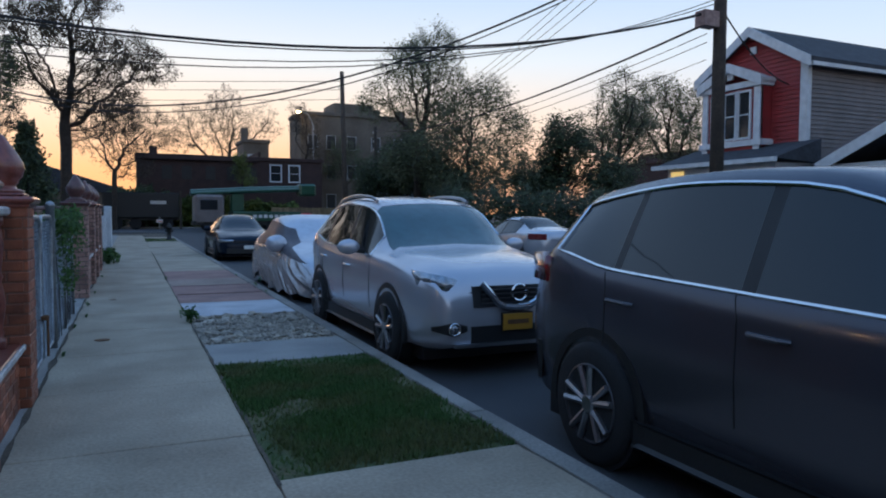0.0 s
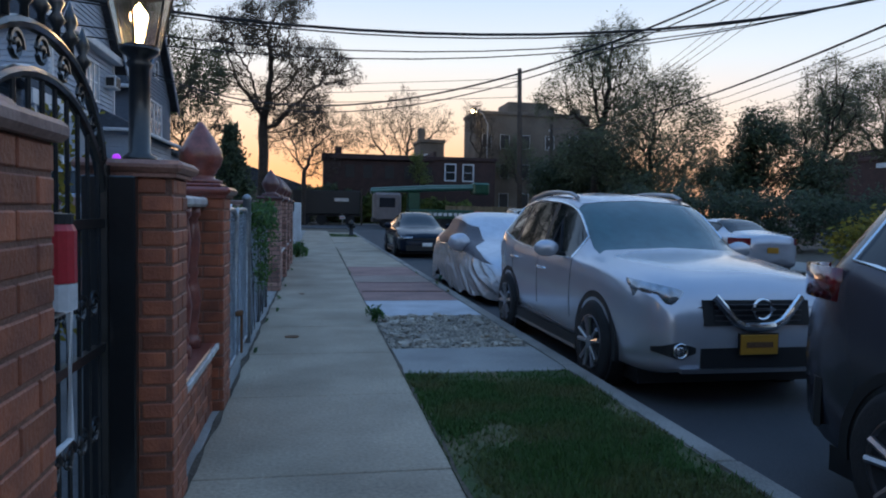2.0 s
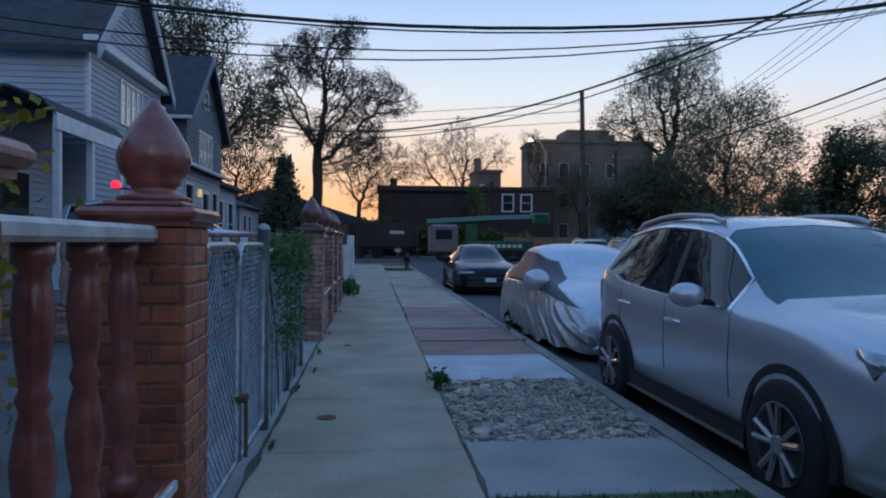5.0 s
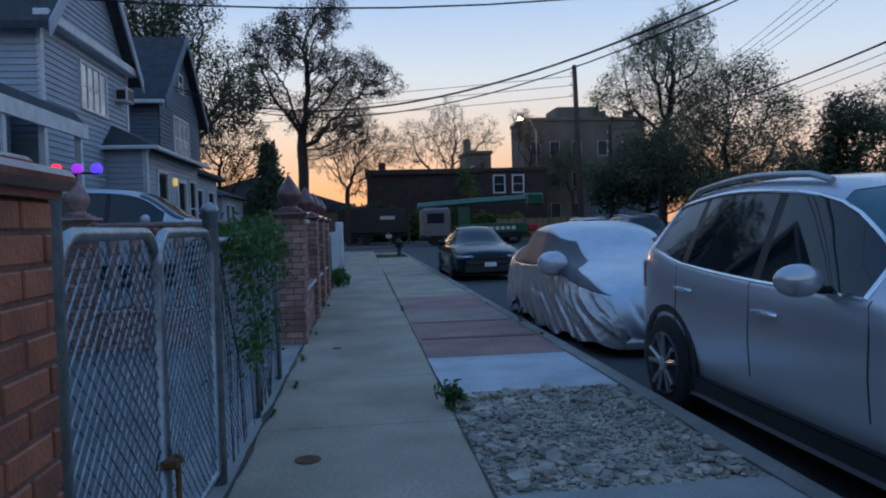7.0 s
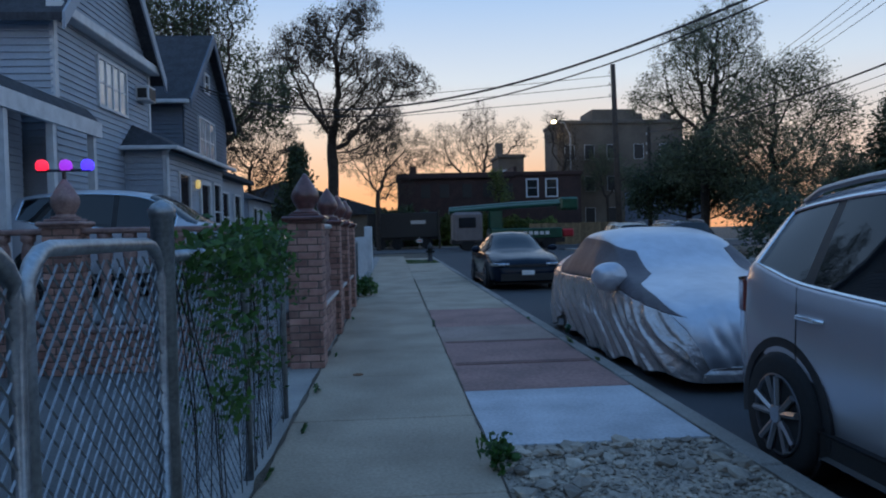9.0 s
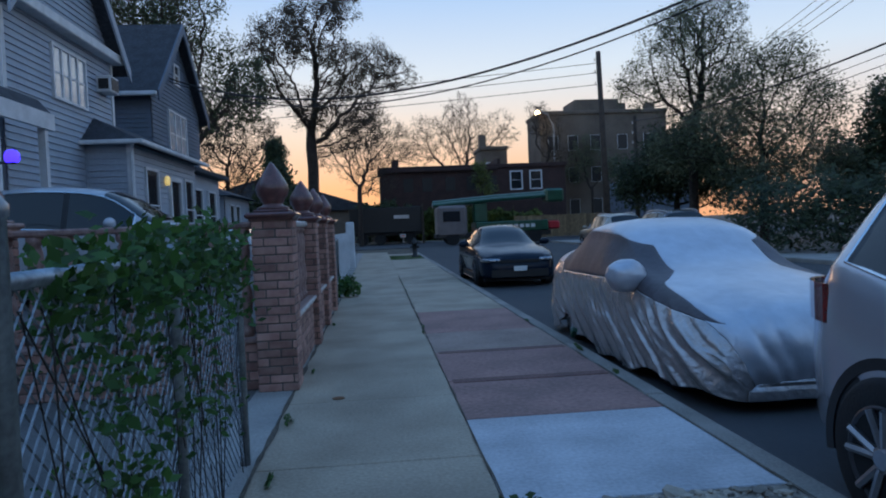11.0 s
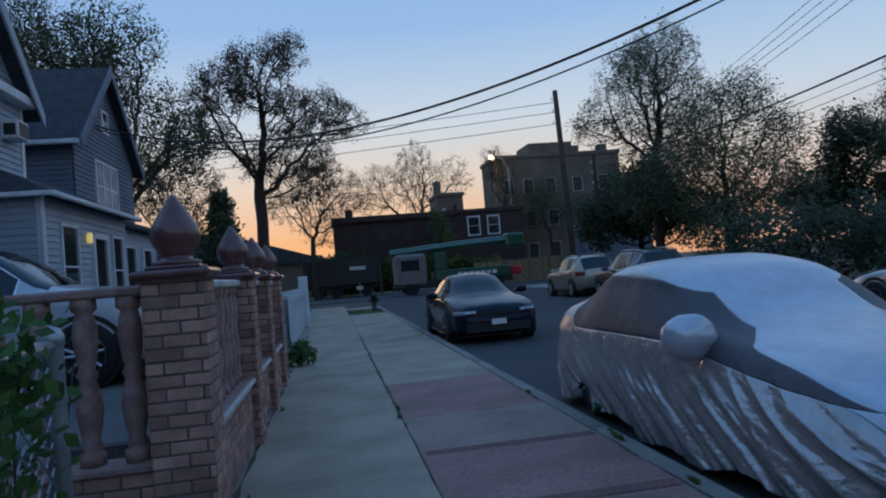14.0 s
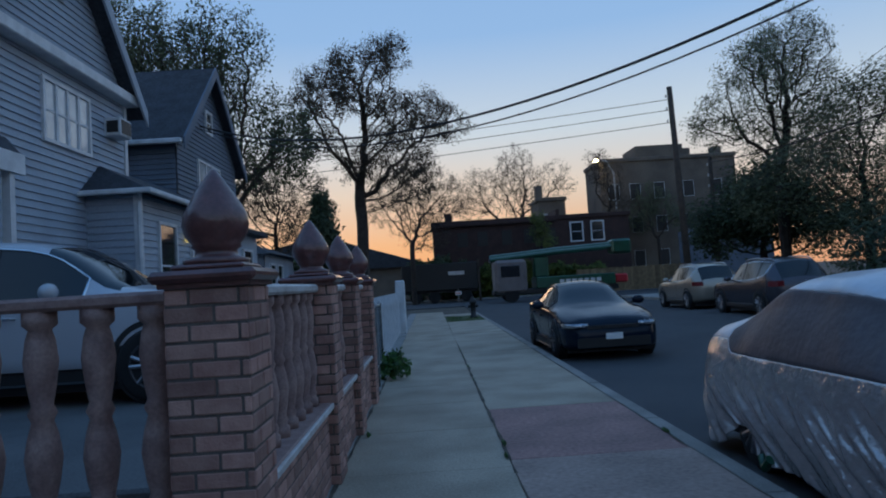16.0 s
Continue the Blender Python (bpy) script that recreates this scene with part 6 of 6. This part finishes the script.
for s in (-1, 1):
    for y in (1.2, 2.5, 7.3):
        bm = bmesh.new()
        lathe(bm, [(0.25, -0.15), (0.5, -0.15), (0.5, 0.15), (0.25, 0.15)], 20, (s * 1.0, y, 0.5), "x")
        part("wheel", bm, "tyre", truck)

# red gabled house across the street
red = thing("red_house", pose(20.0, 18.35, 0, 0, 0, 180), "red and taupe two-storey house with white trim", "house", "houses")
boxpart("core", (-11, -2.06, 0, -0.03, 2.05, 6.3), "taupe", red)
siding_wall("wall", red, (0, -2.1), (0, 2.1), 2.6, 6.3, (1, 0), "red_siding", gable=1.25)
siding_wall("side_wall", red, (-11, 2.08), (0, 2.08), 0.2, 6.3, (0, 1), "taupe")
roof_prism("roof", red, -11, 0, -2.1, 2.1, 6.3, 1.25, "shingle", 0.3)
for y in (-2.1, 1.85):
    boxpart("corner_board", (-0.1, y, 2.6, 0.07, y + 0.27, 6.3), "trim", red)
boxpart("eave_gutter", (-11, 2.3, 6.02, 0.25, 2.42, 6.14), "trim", red)
bay = boxpart("bay", (0, -1.75, 3.5, 0.5, 0.75, 5.75), "red_siding", red)
for y in (-1.75, 0.5):
    boxpart("bay_board", (0.42, y, 3.5, 0.56, y + 0.25, 5.75), "trim", bay)
boxpart("bay_sill", (0.0, -1.85, 3.7, 0.6, 0.85, 3.9), "trim", bay)
boxpart("bay_head", (0.0, -1.85, 5.65, 0.62, 0.85, 5.85), "trim", bay)
roof_prism("bay_roof", red, 0, 0.5, -1.75, 0.75, 5.85, 0.55, "trim", 0.15, 0.1)
for y in (-1.3, -0.7, -0.1):
    window_in(red, 0, y, y + 0.42, 4.0, 5.5, 0.5, 1)
for zc, yc in ((6.95, 0), (6.12, -0.5)):
    bm = bmesh.new()
    lathe(bm, [(0.17, 0.0), (0.17, 0.06), (0.03, 0.07)], 4, (0.04 if yc == 0 else 0.53, yc, zc), "x")
    part("gable_ornament", bm, "trim", red)
boxpart("porch", (0.03, -2.3, 0, 1.6, 2.3, 3.0), "trim", red)
boxpart("lit_window", (1.58, -2.1, 2.2, 1.64, -1.5, 2.9), "lit_window", red, 0, "lit yellow porch window")
bm = bmesh.new()
vs = [bm.verts.new(p) for p in ((0, -2.6, 3.75), (2.0, -2.6, 3.1), (2.0, 2.6, 3.1), (0, 2.6, 3.75), (0, -2.6, 3.0), (0, 2.6, 3.0))]
for q in ((0, 1, 2, 3), (4, 5, 2, 1), (0, 1, 4), (3, 5, 2), (0, 4, 5, 3)):
    bm.faces.new([vs[k] for k in q])
part("porch_roof", bm, "shingle", red)
boxpart("porch_gutter", (1.95, -2.65, 2.98, 2.08, 2.65, 3.12), "trim", red)
low = thing("low_house", pose(19.5, 12.6, 0, 0, 0, 180), "low pale house wing with a dark pitched roof", "house", "houses")
boxpart("core", (-9, -2.4, 0, -0.03, 2.2, 2.9), "trim", low)
roof_prism("roof", low, -9, 0, -2.4, 2.2, 2.9, 1.1, "shingle", 0.3)
# ---- poles and cables ----


def pole(x, y, h, label, r=0.16, lean=0.0):
    root = thing("utility_pole", pose(x, y, -0.02), label, "pole", "utility poles")
    b = bmesh.new()
    tube(b, [(0, 0, 0), (lean * 0.5, 0, h / 2), (lean, 0, h)], r, 12, r * 0.72)
    part("shaft", b, "pole_wood", root, smooth=True)
    for z in (h - 0.5, h - 1.1, h - 1.7):
        b = bmesh.new()
        lathe(b, [(0.03, 0), (0.05, 0.03), (0.03, 0.08), (0.045, 0.11), (0.02, 0.16)], 8, (lean - r - 0.02, 0, z))
        part("insulator", b, "white_rail", root)
    return root


P1, P2 = (12.7, 42.4, 10.0), (13.1, 13.2, 10.5)
pole(P1[0], P1[1], P1[2], "dark wooden utility pole at the far kerb", 0.17, -0.25)
p2 = pole(P2[0], P2[1], P2[2], "dark wooden utility pole in front of the red house", 0.17)
boxpart("transformer", (-0.62, -0.15, 5.7, -0.17, 0.15, 6.05), "terra_matt", p2)


def cable(a, b, sag, r=0.02, n=24):
    a, b = Vector(a), Vector(b)
    bm = bmesh.new()
    tube(bm, [a + (b - a) * (k / n) + Vector((0, 0, -4 * sag * (k / n) * (1 - k / n))) for k in range(n + 1)], r, 5)
    return tagged(part("overhead_cable", bm, "cable"), "thin black overhead cable sagging between poles", "cable", "overhead cables")


lamp_arm = thing("street_lamp", pose(19.0, 76.5, 0.0), "lit street lamp on a long arm near the tan building", "lamp")
bm = bmesh.new()
tube(bm, [(0, 0, 0), (0, 0, 11.0), (-0.6, 0, 12.2), (-1.4, 0, 12.4)], 0.08, 8)
part("arm", bm, "galv", lamp_arm)
bm = bmesh.new()
lathe(bm, [(0.05, 12.2), (0.22, 12.25), (0.25, 12.4), (0.1, 12.5)], 12, (-1.6, 0, 0))
part("lamp_head", bm, "street_bulb", lamp_arm, "glowing yellow lamp head")
for k, z in enumerate((9.4, 8.9, 8.3)):
    cable((12.5, 42.4, z), (-60, 62, z - 0.5), 0.6, 0.016)
cable((12.5, 13.0, 7.95), (-7.2, 32.6, 7.3), 3.0, 0.026, 40)
cable((12.5, 13.0, 7.9), (-7.2, 32.6, 7.25), 3.16, 0.016, 40)
# service lines over the street
for z0, z1, sag, r0 in ((6.12, 5.74, 1.87, 0.024), (6.16, 5.8, 1.98, 0.012), (6.3, 5.4, 2.1, 0.010), (6.4, 5.3, 2.22, 0.010), (6.9, 7.0, 1.3, 0.009)):
    cable((13.1, 13.2, z0), (-11.0, 11.85, z1), sag, r0)
pole(-11.0, 11.85, 7.4, "dark wooden utility pole behind the houses", 0.15)
# lines along the far side
for z0, z1, r0 in ((5.84, 7.25, 0.03), (5.6, 6.9, 0.010), (5.4, 6.5, 0.010), (5.0, 6.1, 0.008)):
    cable((12.9, 13.4, z0), (16.65, 48.4, z1), 0.78, r0)
for k in range(4):
    cable((13.1, 13.2, 8.0 + 0.5 * k), (13.6, -24, 8.2 + 0.5 * k), 0.6, 0.016)
for k in range(4):
    cable((13.2, 13.5, 8.8 + 0.35 * k), (34.0, 90.0, 14.6 + 0.35 * k), 2.0, 0.012)
cable((13.1, 13.2, 6.2), (20, 17.0, 5.6), 0.3, 0.02)
far_post = pole(16.7, 48.6, 7.6, "dark wooden utility pole behind the trees", 0.14)
# coloured lamps on the driveway pillar
pillar(-2.6, 13.5, 0.34, 0.30, 1.46, "brick_pink", "mortar", "terra_matt", "pink brick driveway pillar with a terracotta finial", "terra_matt")
rig = thing("coloured_lamps", pose(-2.6, 13.5, 1.94), "red, purple and blue glowing lamps on a short bar", "lamp")
bm = bmesh.new()
tube(bm, [(0, 0, 0.0), (0, 0, 0.12)], 0.02, 8)
tube(bm, [(-0.26, 0, 0.10), (0.26, 0, 0.10)], 0.015, 6)
part("bar", bm, "iron", rig)
for x, m_ in ((-0.21, "lamp_red"), (0.02, "lamp_purple"), (0.23, "lamp_blue")):
    bm = bmesh.new()
    lathe(bm, [(0.045, 0.10), (0.06, 0.12), (0.06, 0.17), (0.04, 0.20), (0.01, 0.21)], 14, (x, 0, 0))
    part("lamp", bm, m_, rig, "coloured glowing lens", True)

# plain unseen houses close the street behind and beside the walk, blocking sky light
for x0, y0, x1, y1, h, m_ in ((-15, -14, -6.6, -3.5, 6.2, "siding"), (-15, -1.5, -6.6, 10.5, 6.2, "siding_dark"), (19.5, -18, 29, -7, 6.4, "tan_brick"), (19.5, -5, 29, 8.5, 6.2, "brick_far"), (-20, -46, 30, -38, 7.5, "brick_far")):
    nb = thing("sky_blocking_house", pose(0, 0, 0), "plain unseen house added to keep sky light out of the street", "house", "houses")
    boxpart("wall", (x0, y0, 0, x1, y1, h), m_, nb)
    boxpart("roof", (x0 - 0.3, y0 - 0.3, h, x1 + 0.3, y1 + 0.3, h + 0.35), "shingle", nb, 0.1)


# dirt that has gathered in the cracks of the pavement
def dirt_line(x, y0, y1, w, seed):
    r = random.Random(seed)
    v, f = [], []
    n = int((y1 - y0) / 0.12)
    for i in range(n + 1):
        y = y0 + (y1 - y0) * i / n
        c = x + 0.018 * noise.noise(Vector((y * 1.7, seed, 0)))
        h = w * max(0.08, 0.45 + noise.noise(Vector((y * 2.3, seed, 5)))) * r.uniform(0.7, 1.3)
        v += [(c - h, y, 0.006), (c + h, y, 0.006)]
        if i:
            k = 2 * i
            f.append((k - 2, k - 1, k + 1, k))
    return raw("crack_dirt", v, f, "soil", pavement, "dark earth in a crack")


dirt_line(1.222, 15.6, 26.5, 0.03, 3)
dirt_line(1.222, 8.4, 15.4, 0.012, 4)
dirt_line(1.23, 4.4, 8.4, 0.02, 5)
dirt_line(-0.09, 3.0, 21.0, 0.03, 6)
dirt_line(2.655, 3.0, 30.0, 0.014, 7)
bm = bmesh.new()
lathe(bm, [(0.075, 0.0), (0.075, 0.006), (0.06, 0.008)], 20, (0.27, 9.16, 0.0))
part("valve_cap", bm, "rust", pavement, "small round iron valve cap")
bm = bmesh.new()
lathe(bm, [(0.05, 0.0), (0.05, 0.006), (0.04, 0.008)], 16, (0.30, 12.9, 0.0))
part("valve_cap", bm, "rust", pavement, "small round iron valve cap")
